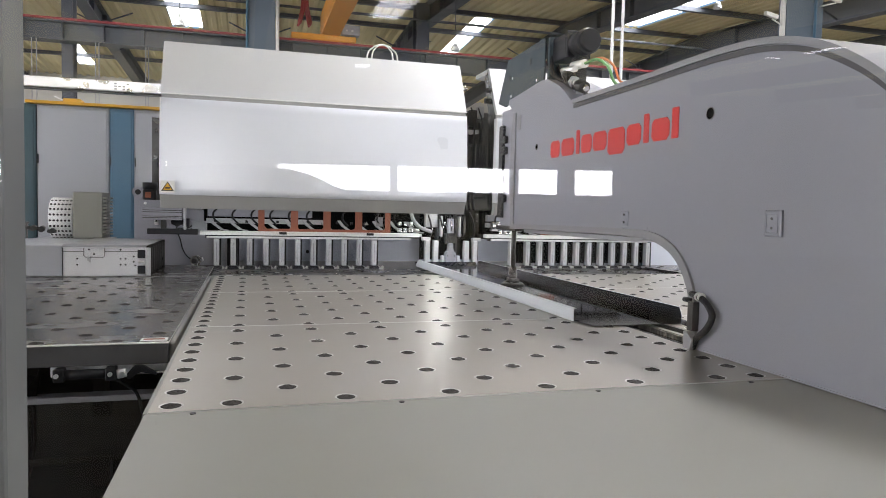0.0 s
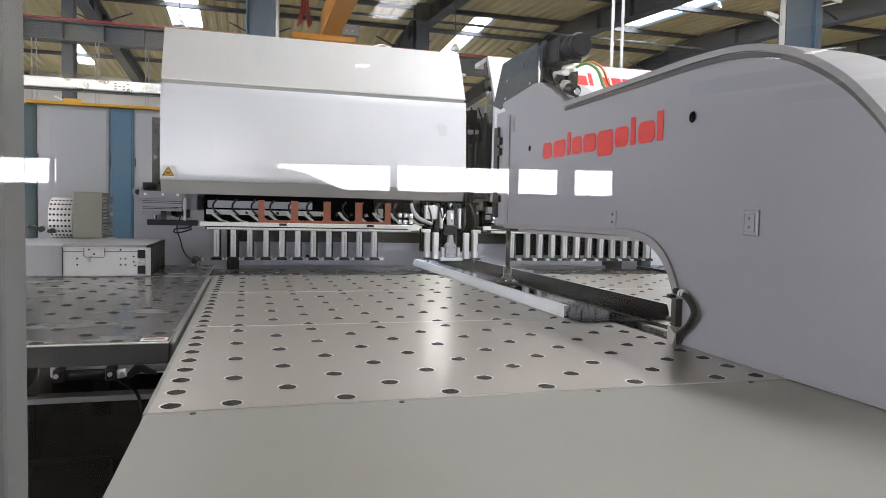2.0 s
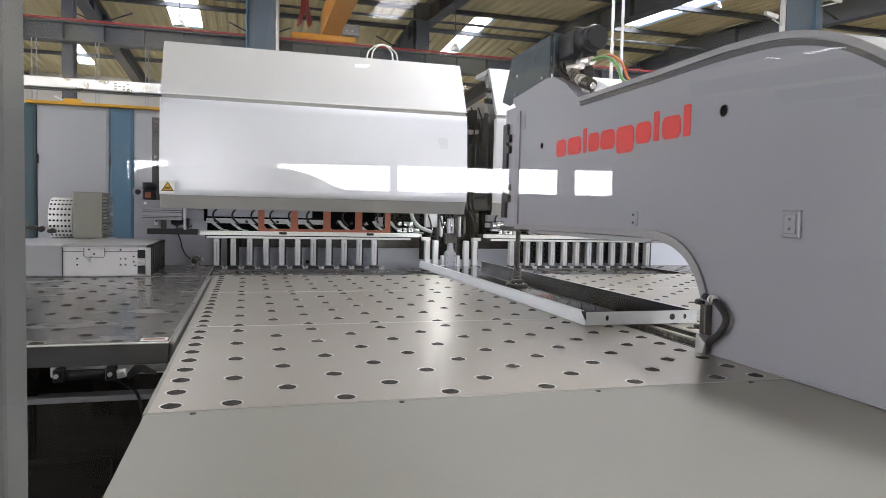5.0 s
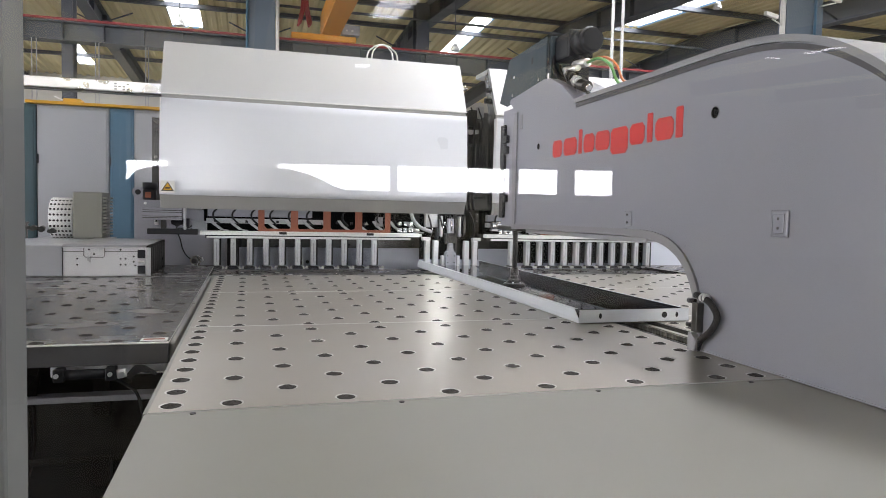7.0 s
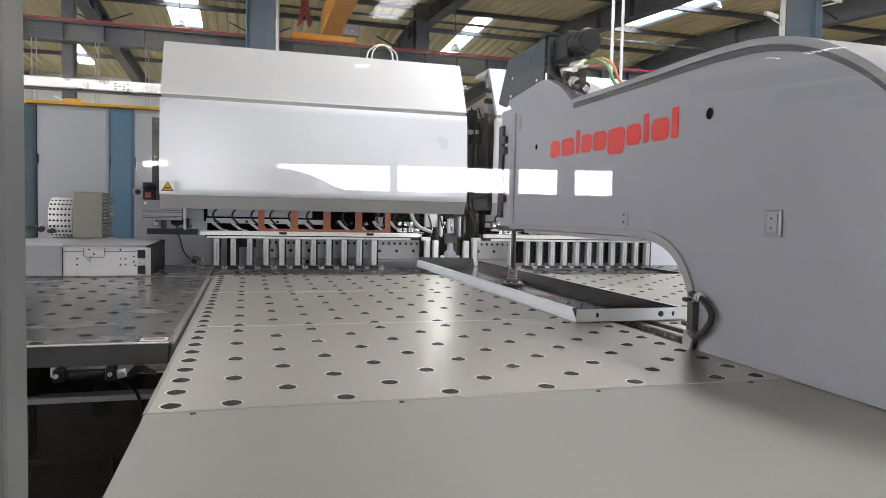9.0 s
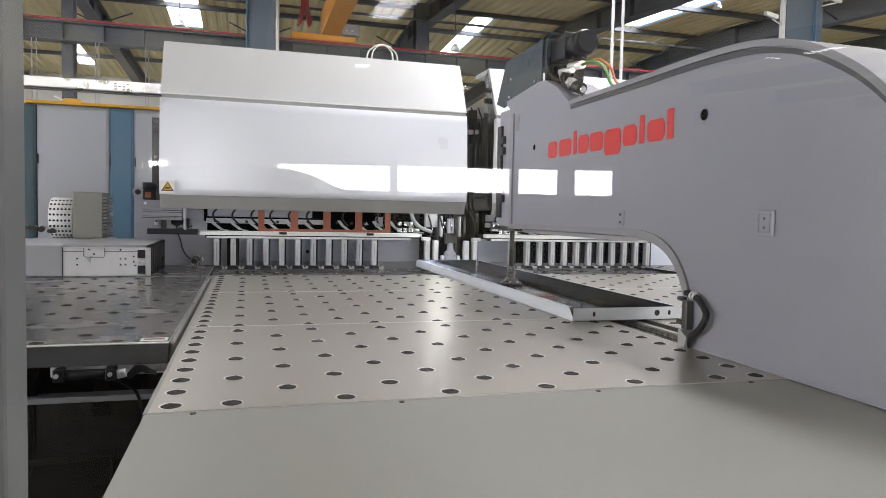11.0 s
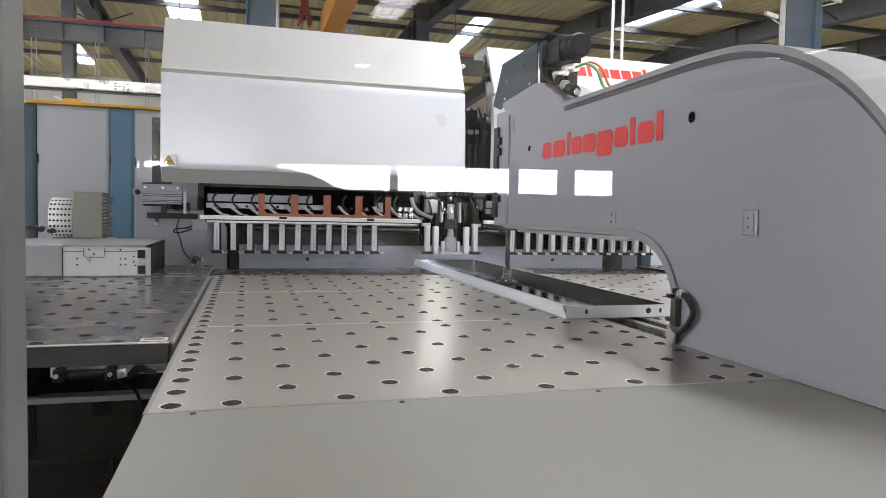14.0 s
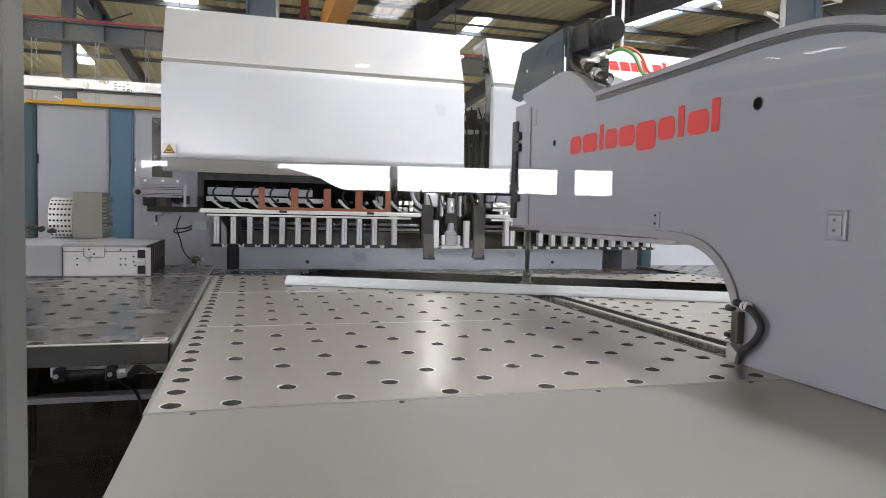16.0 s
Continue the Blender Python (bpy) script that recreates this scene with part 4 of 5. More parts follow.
    part("cable_loop", hose(bmesh.new(), [(x0 + 0.02, -2.09, 0.192), (x0 - 0.015, -2.13, 0.202), (x0 - 0.02, -2.17, 0.198), (x0 - 0.022, -2.219, 0.181), (x0 - 0.022, -2.254, 0.140), (x0 - 0.022, -2.225, 0.088), (x0 - 0.02, -2.17, 0.047), (x0 - 0.015, -2.145, 0.008)], 0.012, 12), RUBBER, arm, "black rubber cable loop")
    ties = bmesh.new()
    for y in (-2.168, -2.185):
        rod(ties, (x0 - 0.02, y, 0.199), (x0 - 0.02, y - 0.009, 0.197), 0.0155, n=12)
    part("cable_tag", ties, WHITE, arm)
    for z in (0.178, 0.09):
        part("stop_screw", rod(bmesh.new(), (x0 - 0.015, -2.125, z), (x0 - 0.015, -2.085, z), 0.009, n=10), BLACK, arm)
    for o in arm.children:
        if o.name.split(".")[0] not in head:
            o.location.y = 0.03
    return arm


ARM_OB = build_arm()


# ---- bender ----
def build_cover(x0, x1, sign):
    c = thing("machine_cover", "pearl white sloped bender cover, lower lip coloured grey for shade", "machine cover", group="bender covers")
    bow = [(3.525 + 0.035 * k / 14 - 0.016 * math.sin(math.pi * (0.12 + 0.80 * k / 14)) ** 0.8, 1.56 + 0.692 * k / 14) for k in range(15)]
    lower = part("lower_panel", slab(bow + [(3.60, 2.252), (3.60, 1.56)], x0, x1, "x"), COVER, c)
    for f in lower.data.polygons:
        f.use_smooth = f.normal.y < -0.9
    part("panel_hem", box(x0 + 0.001, x0 + 0.006, 3.540, 3.56, 1.565, 2.25), WHITE, c)
    # hidden glowing bar, added for the glare streak on the table
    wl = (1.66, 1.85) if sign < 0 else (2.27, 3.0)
    part("added_glow_bar", box(*wl, 3.89, 3.92, 1.474, 1.49), GLARE_GLOW if sign < 0 else COVER_FILL_GLOW, c, "unseen glowing bar added under the cover")
    # hidden glowing strip, added to brighten the tools
    part("fill_strip", box(x0 + 0.05, x1 - 0.05, 3.665, 3.70, 1.478, 1.488), FILL_STRIP_GLOW, c, "unseen glowing strip added behind the lip")
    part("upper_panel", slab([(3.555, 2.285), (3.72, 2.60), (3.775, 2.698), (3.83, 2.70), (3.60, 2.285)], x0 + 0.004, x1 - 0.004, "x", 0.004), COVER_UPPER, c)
    part("seam", slab([(3.568, 2.253), (3.568, 2.284), (3.6, 2.284), (3.6, 2.253)], x0 + 0.01, x1 - 0.01, "x"), COVER_LIP, c)
    part("seam_edge", slab([(3.551, 2.280), (3.551, 2.288), (3.57, 2.288), (3.57, 2.280)], x0 + 0.002, x1 - 0.002, "x"), WHITE, c)
    part("lower_lip", slab([(3.520, 1.557), (3.60, 1.557), (3.63, 1.462), (3.575, 1.462)], x0 + 0.003, x1 - 0.003, "x", 0.003), COVER_LIP, c)
    for a, b in ((x0 + 0.006, x0 + 0.02), (x1 - 0.02, x1 - 0.006)):
        part("end_plate", slab([(3.60, 1.47), (3.602, 2.28), (3.80, 2.69), (3.90, 2.69), (3.76, 2.28), (3.74, 1.55)], a, b, "x"), END_PLATE, c, "dark polished steel end plate")
    part("top_panel", box(x0 + 0.004, x1 - 0.004, 3.83, 4.12, 2.66, 2.698), COVER, c)
    knobs = bmesh.new()
    e = x1 if sign < 0 else x0
    for y, z in ((3.70, 2.50), (3.75, 2.42)):
        rod(knobs, (e, y, z), (e - sign * 0.035, y, z), 0.022, n=12)
    part("latch_knob", knobs, ALU if sign < 0 else BLACK, c)
    if sign < 0:
        st = part("warning_sign", slab([(-0.43, 1.572), (-0.335, 1.572), (-0.335, 1.658), (-0.43, 1.658)], 3.509, 3.5105, "y"), WHITE, c, "small white sticker with a yellow warning triangle")
        part("triangle", slab([(-0.425, 1.585), (-0.340, 1.585), (-0.3825, 1.652)], 3.507, 3.5088, "y"), BLACK, st)
        part("triangle_fill", slab([(-0.413, 1.592), (-0.352, 1.592), (-0.3825, 1.641)], 3.505, 3.5068, "y"), YELLOW, st)
        part("pictogram", box(-0.398, -0.367, 3.503, 3.5048, 1.600, 1.612), BLACK, st)
        hook = bmesh.new()
        hose(hook, [(-0.445, 3.65, 1.80), (-0.465, 3.65, 1.79), (-0.462, 3.65, 1.76), (-0.445, 3.65, 1.75)], 0.006)
        bx(hook, -0.458, -0.435, 3.62, 3.68, 1.80, 1.84)
        part("side_latch", hook, BLACK, c)
    else:
        # red film blocks on the cover front
        for i in range(9):
            x = 2.92 + 0.112 * i
            w = 0.036 if i in (1, 6, 8) else 0.092
            z0, z1 = 2.50, 2.615 if i in (1, 6, 8) else 2.588
            bm = bmesh.new()
            vs = [bm.verts.new((u, 3.555 + (z - 2.285) * 0.5238 - 0.004 + o, z)) for o in (0, 0.003) for u, z in ((x, z0), (x + w, z0), (x + w, z1), (x, z1))]
            for f in ((0, 1, 2, 3), (7, 6, 5, 4), (0, 4, 5, 1), (1, 5, 6, 2), (2, 6, 7, 3), (3, 7, 4, 0)):
                bm.faces.new([vs[k] for k in f])
            part("logo_block", bm, RED, c, "plain red film block")
    return c


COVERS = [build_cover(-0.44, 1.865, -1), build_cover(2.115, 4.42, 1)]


def build_bender_frame():
    f = thing("bender_frame", "grey painted bender side frame with a lifting lug", "machine frame")
    part("side_plate", slab([(-0.72, 0.0), (0.0, 0.0), (0.0, 1.30), (-0.10, 1.45), (-0.66, 1.45), (-0.66, 1.60), (-0.72, 1.60)], 4.30, 4.38, "y", 0.004), FRAME, f)
    lug = bmesh.new()
    rod(lug, (-0.69, 4.29, 1.585), (-0.69, 4.38, 1.585), 0.045, n=24)
    part("lug", lug, FRAME, f)
    part("lug_hole", rod(bmesh.new(), (-0.69, 4.287, 1.585), (-0.69, 4.292, 1.585), 0.022, n=20), BLACK, f)
    part("side_plate", box(3.98, 4.09, 4.30, 4.38, 0, 1.55, 0.004), TEAL, f, "dark teal end plate")
    part("back_wall", box(-0.7, 4.1, 5.2, 5.25, 0, 2.3), DARK_METAL, f)
    part("pillar", box(0.03, 0.12, 4.45, 4.55, 0.0, 1.5), BLACK, f)
    part("gusset", slab([(0.12, 0.98), (0.30, 1.08), (0.30, 1.13), (0.12, 1.05)], 4.44, 4.46, "y"), FRAME, f)
    for x in (-0.45, 3.88):
        part("pillar", box(x, x + 0.2, 4.5, 5.1, 0, 2.3), FRAME, f)
    cap = part("lamp_cap", rod(bmesh.new(), (-0.594, 4.25, 1.605), (-0.594, 4.25, 1.662), 0.055, 0.058, 24), BLACK, f, "black round sensor cap")
    part("cap_base", box(-0.655, -0.50, 4.22, 4.299, 1.40, 1.475, 0.004), FRAME, f)
    part("cap_body", box(-0.644, -0.544, 4.205, 4.295, 1.475, 1.605, 0.012), BLACK, cap)
    part("cap_label", box(-0.625, -0.580, 4.201, 4.2045, 1.54, 1.585), COPPER, cap)
    gauge = part("gauge", box(-0.565, -0.535, 4.28, 4.299, 1.32, 1.42, 0.002), WHITE, f, "white level strip")
    part("gauge_slot", box(-0.557, -0.543, 4.275, 4.279, 1.345, 1.41), BLACK, gauge)
    part("hose", hose(bmesh.new(), [(-0.36, 4.24, 1.40), (-0.39, 4.24, 1.30), (-0.36, 4.22, 1.20), (-0.34, 4.22, 1.12), (-0.30, 4.22, 1.06), (-0.24, 4.2, 1.03)], 0.005), RUBBER, f)
    part("hose_end", rod(bmesh.new(), (-0.24, 4.16, 1.035), (-0.22, 4.29, 1.035), 0.042, 0.036, 20), ALU, f)
    part("hose_core", rod(bmesh.new(), (-0.25, 4.13, 1.035), (-0.24, 4.16, 1.035), 0.02, 0.025, 16), DARK_METAL, f)
    part("box_cable", hose(bmesh.new(), [(-0.26, 4.25, 1.30), (-0.33, 4.22, 1.27), (-0.40, 4.22, 1.26), (-0.40, 4.22, 1.29), (-0.31, 4.22, 1.30), (-0.27, 4.24, 1.32)], 0.006), RUBBER, f)
    part("junction_box", box(-0.27, -0.155, 4.22, 4.299, 1.28, 1.36, 0.008), CABINET, f)
    for z in (1.30, 1.345):
        part("guide_bar", rod(bmesh.new(), (0.12, 4.62, z), (3.85, 4.62, z), 0.013, n=10), ALU, f)
    part("inner_beam", box(0.12, 3.85, 4.70, 4.9, 1.0, 1.27), DARK_METAL, f)
    part("inner_top", box(-0.40, 4.38, 4.55, 4.95, 1.56, 2.4), DARK_METAL, f)
    part("column", box(1.93, 2.35, 4.25, 4.54, 1.50, 2.40, 0.01), DARK_METAL, f, "dark central machine column")
    lines = bmesh.new()
    for k in range(5):
        hose(lines, [(1.96 + 0.06 * k, 4.22, 2.3), (1.95 + 0.06 * k, 4.17, 1.95), (1.98 + 0.04 * k, 4.2, 1.65), (2.0 + 0.04 * k, 4.2, 1.5)], 0.014, 8)
    part("column_hose", lines, RUBBER, f)
    for k in range(3):
        part("valve", box(1.98 + 0.09 * k, 2.04 + 0.09 * k, 4.19, 4.25, 1.62 + 0.05 * k, 1.72 + 0.05 * k, 0.004), ALU if k == 1 else BLACK, f)
    for x, y, z, w, h, m in ((1.94, 4.16, 2.30, 0.11, 0.05, ALU), (1.97, 4.13, 2.365, 0.06, 0.09, WHITE), (2.08, 4.15, 2.26, 0.07, 0.14, BLACK), (2.0, 4.12, 2.19, 0.16, 0.03, BLADE), (2.17, 4.16, 2.34, 0.05, 0.10, BLADE)):
        part("valve", box(x, x + w, y, 4.25, z, z + h, 0.004), m, f)
    loops = bmesh.new()
    for k in range(4):
        x = 1.95 + 0.07 * k
        hose(loops, [(x, 4.15, 2.42), (x + 0.03, 4.09, 2.36 - 0.03 * k), (x + 0.02, 4.10, 2.22), (x + 0.05, 4.18, 2.12)], 0.007, 6)
    part("air_line", loops, RUBBER, f)
    arcs = bmesh.new()
    for w in (0.10, 0.145):
        hose(arcs, [(1.35 - w, 4.55, 2.40), (1.35 - w, 4.55, 2.86), (1.35 - 0.6 * w, 4.55, 2.97), (1.35, 4.55, 3.0), (1.35 + 0.6 * w, 4.55, 2.97), (1.35 + w, 4.55, 2.86), (1.35 + w, 4.55, 2.40)], 0.007)
    part("white_hose", arcs, WHITE, f)


build_bender_frame()


def tool_leg_mesh():
    leg = bmesh.new()
    bx(leg, -0.021, 0.021, 4.09, 4.15, 1.002, 1.222, 0.004)
    for z in (1.012, 1.20):
        rod(leg, (0.0, 4.09, z), (0.0, 4.0865, z), 0.006, n=8)
    return leg


def build_tool_beam(x0, x1, legs, copper):
    """The clamping beam with its row of tool segments; it rises and sinks with the cover."""
    b = thing("tool_beam", "clamping beam with bright tool segments and hoses", "tool beam", group="clamping beams")
    part("rail", slab([(4.07, 1.252), (4.16, 1.252), (4.16, 1.284), (4.09, 1.284), (4.07, 1.276)], x0, x1, "x", 0.002), WHITE, b, "bright white rail")
    part("rail_gap", box(x0 + 0.04, x1 - 0.1, 4.10, 4.17, 1.224, 1.251), BLACK, b)
    part("rail_edge", box(x0 + 0.05, x1 - 0.08, 4.075, 4.099, 1.226, 1.242, 0.002), WHITE, b, "bright lower rail edge")
    leg0 = foot0 = None
    for x in legs:
        if leg0 is None:
            leg0 = leg = part("tool_segment", tool_leg_mesh(), TOOL, b)
            fb = slab([(-0.042, 0.977), (0.042, 0.977), (0.042, 0.990), (0.024, 1.002), (-0.024, 1.002), (-0.042, 0.990)], 4.06, 4.15, "y")
            foot0 = part("foot", fb, BLACK, leg)
            tb = slab([(0.044, 0.978), (0.062, 0.978), (0.049, 0.997), (0.044, 0.997)], 4.065, 4.14, "y")
            slab([(0.066, 0.978), (0.084, 0.978), (0.084, 0.997), (0.079, 0.997)], 4.065, 4.14, "y", 0, tb)
            tip0 = part("tip", tb, WHITE, leg)
            # black strip painting the shadow beside each segment
            edge0 = part("side_shade", box(0.0215, 0.036, 4.10, 4.15, 1.003, 1.22), BLACK, leg)
            line0 = part("engraving", box(-0.0018, 0.0018, 4.0885, 4.0898, 1.03, 1.19), ARM_RIM, leg)
        else:
            leg = new("tool_segment", leg0.data)
            leg.parent = b
            for src_ob in (foot0, tip0, edge0, line0):
                o = new(src_ob.name.split(".")[0], src_ob.data)
                o.parent = leg
        leg.location.x = x
    # block coloured near-black for the shade behind the cables
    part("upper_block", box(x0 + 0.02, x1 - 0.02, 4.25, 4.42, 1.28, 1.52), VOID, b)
    part("cover_plate", box(x0 + 0.04, x0 + 0.98 if copper else x1 - 0.3, 4.19, 4.24, 1.345, 1.385, 0.003), BLADE, b)
    pl = bmesh.new()
    n = int((x1 - x0 - 0.2) / 0.125)
    for i in range(n):
        x = x0 + 0.1 + 0.125 * i
        bx(pl, x, x + 0.022, 4.18, 4.19, 1.352, 1.374)
    tagged(part("plate_holes", pl, BLACK, b), kind="stuff")
    upper = box(x0 + 0.05, x0 + 0.9 if copper else x1 - 0.4, 4.20, 4.26, 1.40, 1.46, 0.004)
    part("upper_plate", upper, FRAME, b)
    r0 = None
    for i in range(int((x1 - x0) / 0.15)):
        x = x0 + 0.06 + 0.15 * i
        if not copper and x > x1 - 0.5:
            break
        if r0 is None:
            rb = bmesh.new()
            pts = [(0, 1.385), (0.03, 1.345), (0.09, 1.30), (0.14, 1.292)]
            for (a, za), (c, zc) in zip(pts, pts[1:]):
                vs = [rb.verts.new(p) for p in ((a, 4.14, za), (a + 0.024, 4.14, za), (c + 0.024, 4.14, zc), (c, 4.14, zc), (a, 4.145, za - 0.008), (a + 0.024, 4.145, za - 0.008), (c + 0.024, 4.145, zc - 0.008), (c, 4.145, zc - 0.008))]
                for f in ((0, 1, 2, 3), (7, 6, 5, 4), (0, 4, 5, 1), (1, 5, 6, 2), (2, 6, 7, 3), (3, 7, 4, 0)):
                    rb.faces.new([vs[k] for k in f])
            r0 = o = part("flat_cable", rb, BLADE, b, "grey ribbon cable")
            h0 = part("air_hose", hose(bmesh.new(), [(0.07, 4.15, 1.47), (0.04, 4.12, 1.43), (0.045, 4.13, 1.385), (0.09, 4.15, 1.34)], 0.008, 8), RUBBER, b)
        else:
            o = new("flat_cable", r0.data)
            o.parent = b
            h = new("air_hose", h0.data)
            h.parent = b
            h.location.x = x
        o.location.x = x
    h0.location.x = x0 + 0.06
    if copper:
        cg = bmesh.new()
        xa, xb = 0.252, 1.362
        bx(cg, xa, xb, 4.095, 4.105, 1.286, 1.308)
        for x, w in ((0.252, 0.05), (0.515, 0.06), (0.785, 0.06), (1.055, 0.06), (1.315, 0.047)):
            bx(cg, x, x + w, 4.096, 4.1045, 1.308, 1.47)
        for x in (0.31, 0.52, 0.57, 0.785, 0.84, 1.055, 1.11, 1.315):
            s = 1 if x in (0.31, 0.57, 0.84, 1.11) else -1
            slab([(x - s * 0.01, 1.306), (x + s * 0.018, 1.306), (x - s * 0.01, 1.330)], 4.0965, 4.104, "y", 0, cg)
        part("copper_guard", cg, COPPER, b, "copper red slotted guard")
        pins = bmesh.new()
        for x in (0.42, 1.15):
            bx(pins, x, x + 0.06, 4.055, 4.07, 1.262, 1.282)
        part("clamp", pins, BLACK, b)
        part("guard_label", box(1.24, 1.30, 4.13, 4.15, 1.34, 1.42), ARM_RIM, b)
        tri = slab([(1.14, 1.35), (1.175, 1.35), (1.157, 1.38)], 4.12, 4.123, "y")
        part("guard_sign", tri, PLATE, b)
        part("end_bar", box(-0.655, -0.335, 4.10, 4.18, 1.463, 1.522, 0.005), FRAME, b)
        part("end_bar_face", box(-0.63, -0.335, 4.085, 4.16, 1.365, 1.461, 0.004), FRAME, b, "grooved aluminium profile")
        for z in (1.38, 1.392, 1.425, 1.44):
            part("groove", box(-0.628, -0.337, 4.0825, 4.0848, z, z + 0.005), DARK_METAL, b)
        bolts = bmesh.new()
        for x in (-0.61, -0.48, -0.37):
            rod(bolts, (x, 4.0995, 1.495), (x, 4.09, 1.495), 0.011, n=10)
        part("bolt", bolts, ALU, b)
        part("end_post", box(-0.325, -0.305, 4.08, 4.14, 1.29, 1.47, 0.004), BLADE, b)
        part("arm_strip", box(-0.60, -0.22, 4.12, 4.20, 1.25, 1.295, 0.004), BLACK, b)
        part("strip_hanger", box(-0.50, -0.46, 4.13, 4.16, 1.295, 1.366), DARK_METAL, b)
        nest = bmesh.new()
        random.seed(9)
        for _ in range(14):
            x = random.uniform(-0.42, -0.30)
            bx(nest, x, x + 0.03, 4.10, 4.2, random.uniform(1.31, 1.36), 1.38)
        part("valve_block", nest, BLACK, b)
        v = bmesh.new()
        for i in range(3):
            for j in range(2):
                bx(v, 1.43 + 0.05 * i, 1.46 + 0.05 * i, 4.08, 4.12, 1.295 + 0.055 * j, 1.33 + 0.055 * j, 0.003)
        part("coupling", v, ALU, b)
        part("wide_hose", hose(bmesh.new(), [(1.55, 4.12, 1.47), (1.57, 4.1, 1.40), (1.63, 4.1, 1.34), (1.74, 4.12, 1.30)], 0.016), ARM_RIM, b)
        part("rail_end", box(x1 - 0.06, x1 + 0.02, 4.075, 4.15, 1.255, 1.28, 0.003), TOOL, b)
    else:
        v = bmesh.new()
        for i in range(4):
            bx(v, 2.36 + 0.05 * i, 2.39 + 0.05 * i, 4.07, 4.11, 1.285, 1.315, 0.003)
        part("coupling", v, ALU, b)
        part("drum", rod(bmesh.new(), (2.30, 4.12, 1.36), (2.47, 4.12, 1.36), 0.045, n=20), ALU, b)
        part("wide_hose", hose(bmesh.new(), [(2.66, 4.12, 1.46), (2.65, 4.1, 1.40), (2.60, 4.1, 1.34), (2.50, 4.12, 1.31)], 0.020), ARM_RIM, b)
        # plate painted near-black for the dark gaps behind the segments
        part("gap_shade_backing", box(2.58, 3.97, 4.17, 4.20, 1.02, 1.245), VOID, b)
        part("red_clamp", box(2.80, 2.93, 4.075, 4.15, 1.286, 1.325, 0.004), COPPER, b)
    return b


BEAMS = [build_tool_beam(-0.20, 1.62, [-0.074 + 0.1297 * i for i in range(11)], True),
         build_tool_beam(2.24, 3.98, [2.50] + [2.655 + 0.1262 * i for i in range(11)], False)]


def build_corner_leg(x, s):
    t = thing("corner_tool", "bright L-shaped corner tool segment", "tool segment", group="corner tools")
    bm = tool_leg_mesh()
    bx(bm, *sorted((-0.026 * s, 0.05 * s)), 4.092, 4.148, 1.223, 1.25, 0.003)
    part("leg", bm, TOOL, t)
    part("foot", slab([(-0.042, 0.977), (0.042, 0.977), (0.042, 0.990), (0.024, 1.002), (-0.024, 1.002), (-0.042, 0.990)], 4.06, 4.15, "y"), BLACK, t)
    t.location.x = x
    return t


CORNERS = [build_corner_leg(1.70, -1), build_corner_leg(2.145, 1)]


def build_centre_tool():
    t = thing("centre_tool", "bright central clamping tool with side slides", "clamping tool")
    part("left_leg", box(1.755, 1.80, 4.09, 4.15, 0.98, 1.222, 0.004), TOOL, t)
    part("right_leg", box(2.04, 2.085, 4.09, 4.15, 0.98, 1.222, 0.004), TOOL, t)
    part("body", slab([(1.862, 1.0), (1.958, 1.0), (1.958, 1.11), (1.948, 1.125), (1.932, 1.13), (1.928, 1.20), (1.892, 1.20), (1.888, 1.13), (1.872, 1.125), (1.862, 1.11)], 4.07, 4.13, "y", 0.004), ARM, t)
    part("shaft", box(1.885, 1.935, 4.08, 4.14, 1.29, 1.42, 0.004), ARM, t)
    part("shaft_pin", rod(bmesh.new(), (1.91, 4.075, 1.31), (1.91, 4.075, 1.40), 0.008, n=10), ALU, t)
    part("neck", box(1.865, 1.955, 4.10, 4.15, 1.20, 1.29, 0.003), BLACK, t)
    for x in (1.815, 1.985):
        part("slide", box(x + 0.006, x + 0.022, 4.10, 4.16, 1.26, 1.44, 0.003), TOOL, t)
        part("slide_core", box(x - 0.03, x - 0.008, 4.12, 4.2, 1.05, 1.48, 0.003), BLACK, t)
    part("right_shaft", box(2.034, 2.05, 4.10, 4.15, 1.29, 1.44, 0.003), DARK_METAL, t)
    part("toe", slab([(1.815, 0.976), (2.015, 0.976), (2.015, 0.992), (1.975, 1.01), (1.945, 0.992), (1.875, 0.992), (1.845, 1.01), (1.815, 0.992)], 4.05, 4.12, "y", 0.003), TOOL, t)
    for x in (1.826, 1.970):
        part("side_block", box(x, x + 0.026, 4.075, 4.12, 1.012, 1.09, 0.003), TOOL, t)
    for x, z in ((1.88, 1.09), (1.94, 1.09), (1.88, 1.03), (1.94, 1.03)):
        part("body_screw", rod(bmesh.new(), (x, 4.07, z), (x, 4.066, z), 0.005, n=8), BLACK, t)
    # near-black fill for the shade behind the centre tool
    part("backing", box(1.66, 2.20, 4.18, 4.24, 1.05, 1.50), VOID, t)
    part("shroud", box(1.68, 1.80, 4.12, 4.17, 1.34, 1.46, 0.006), ARM_RIM, t)
    random.seed(12)
    fit = bmesh.new()
    for _ in range(26):
        x, z = random.uniform(1.68, 2.18), random.uniform(1.25, 1.47)
        s = random.uniform(0.006, 0.016)
        bx(fit, x, x + s, 4.15, 4.178, z, z + s * random.uniform(0.8, 2.5), 0.001)
    tagged(part("small_fittings", fit, ALU, t), kind="stuff")
    lines = bmesh.new()
    for k in range(5):
        x = 1.70 + 0.1 * k
        hose(lines, [(x, 4.15, 1.48), (x + 0.02, 4.1, 1.40), (x + 0.04, 4.12, 1.30), (x + 0.02, 4.15, 1.24)], 0.008, 8)
    part("air_hose", lines, RUBBER, t)
    return t


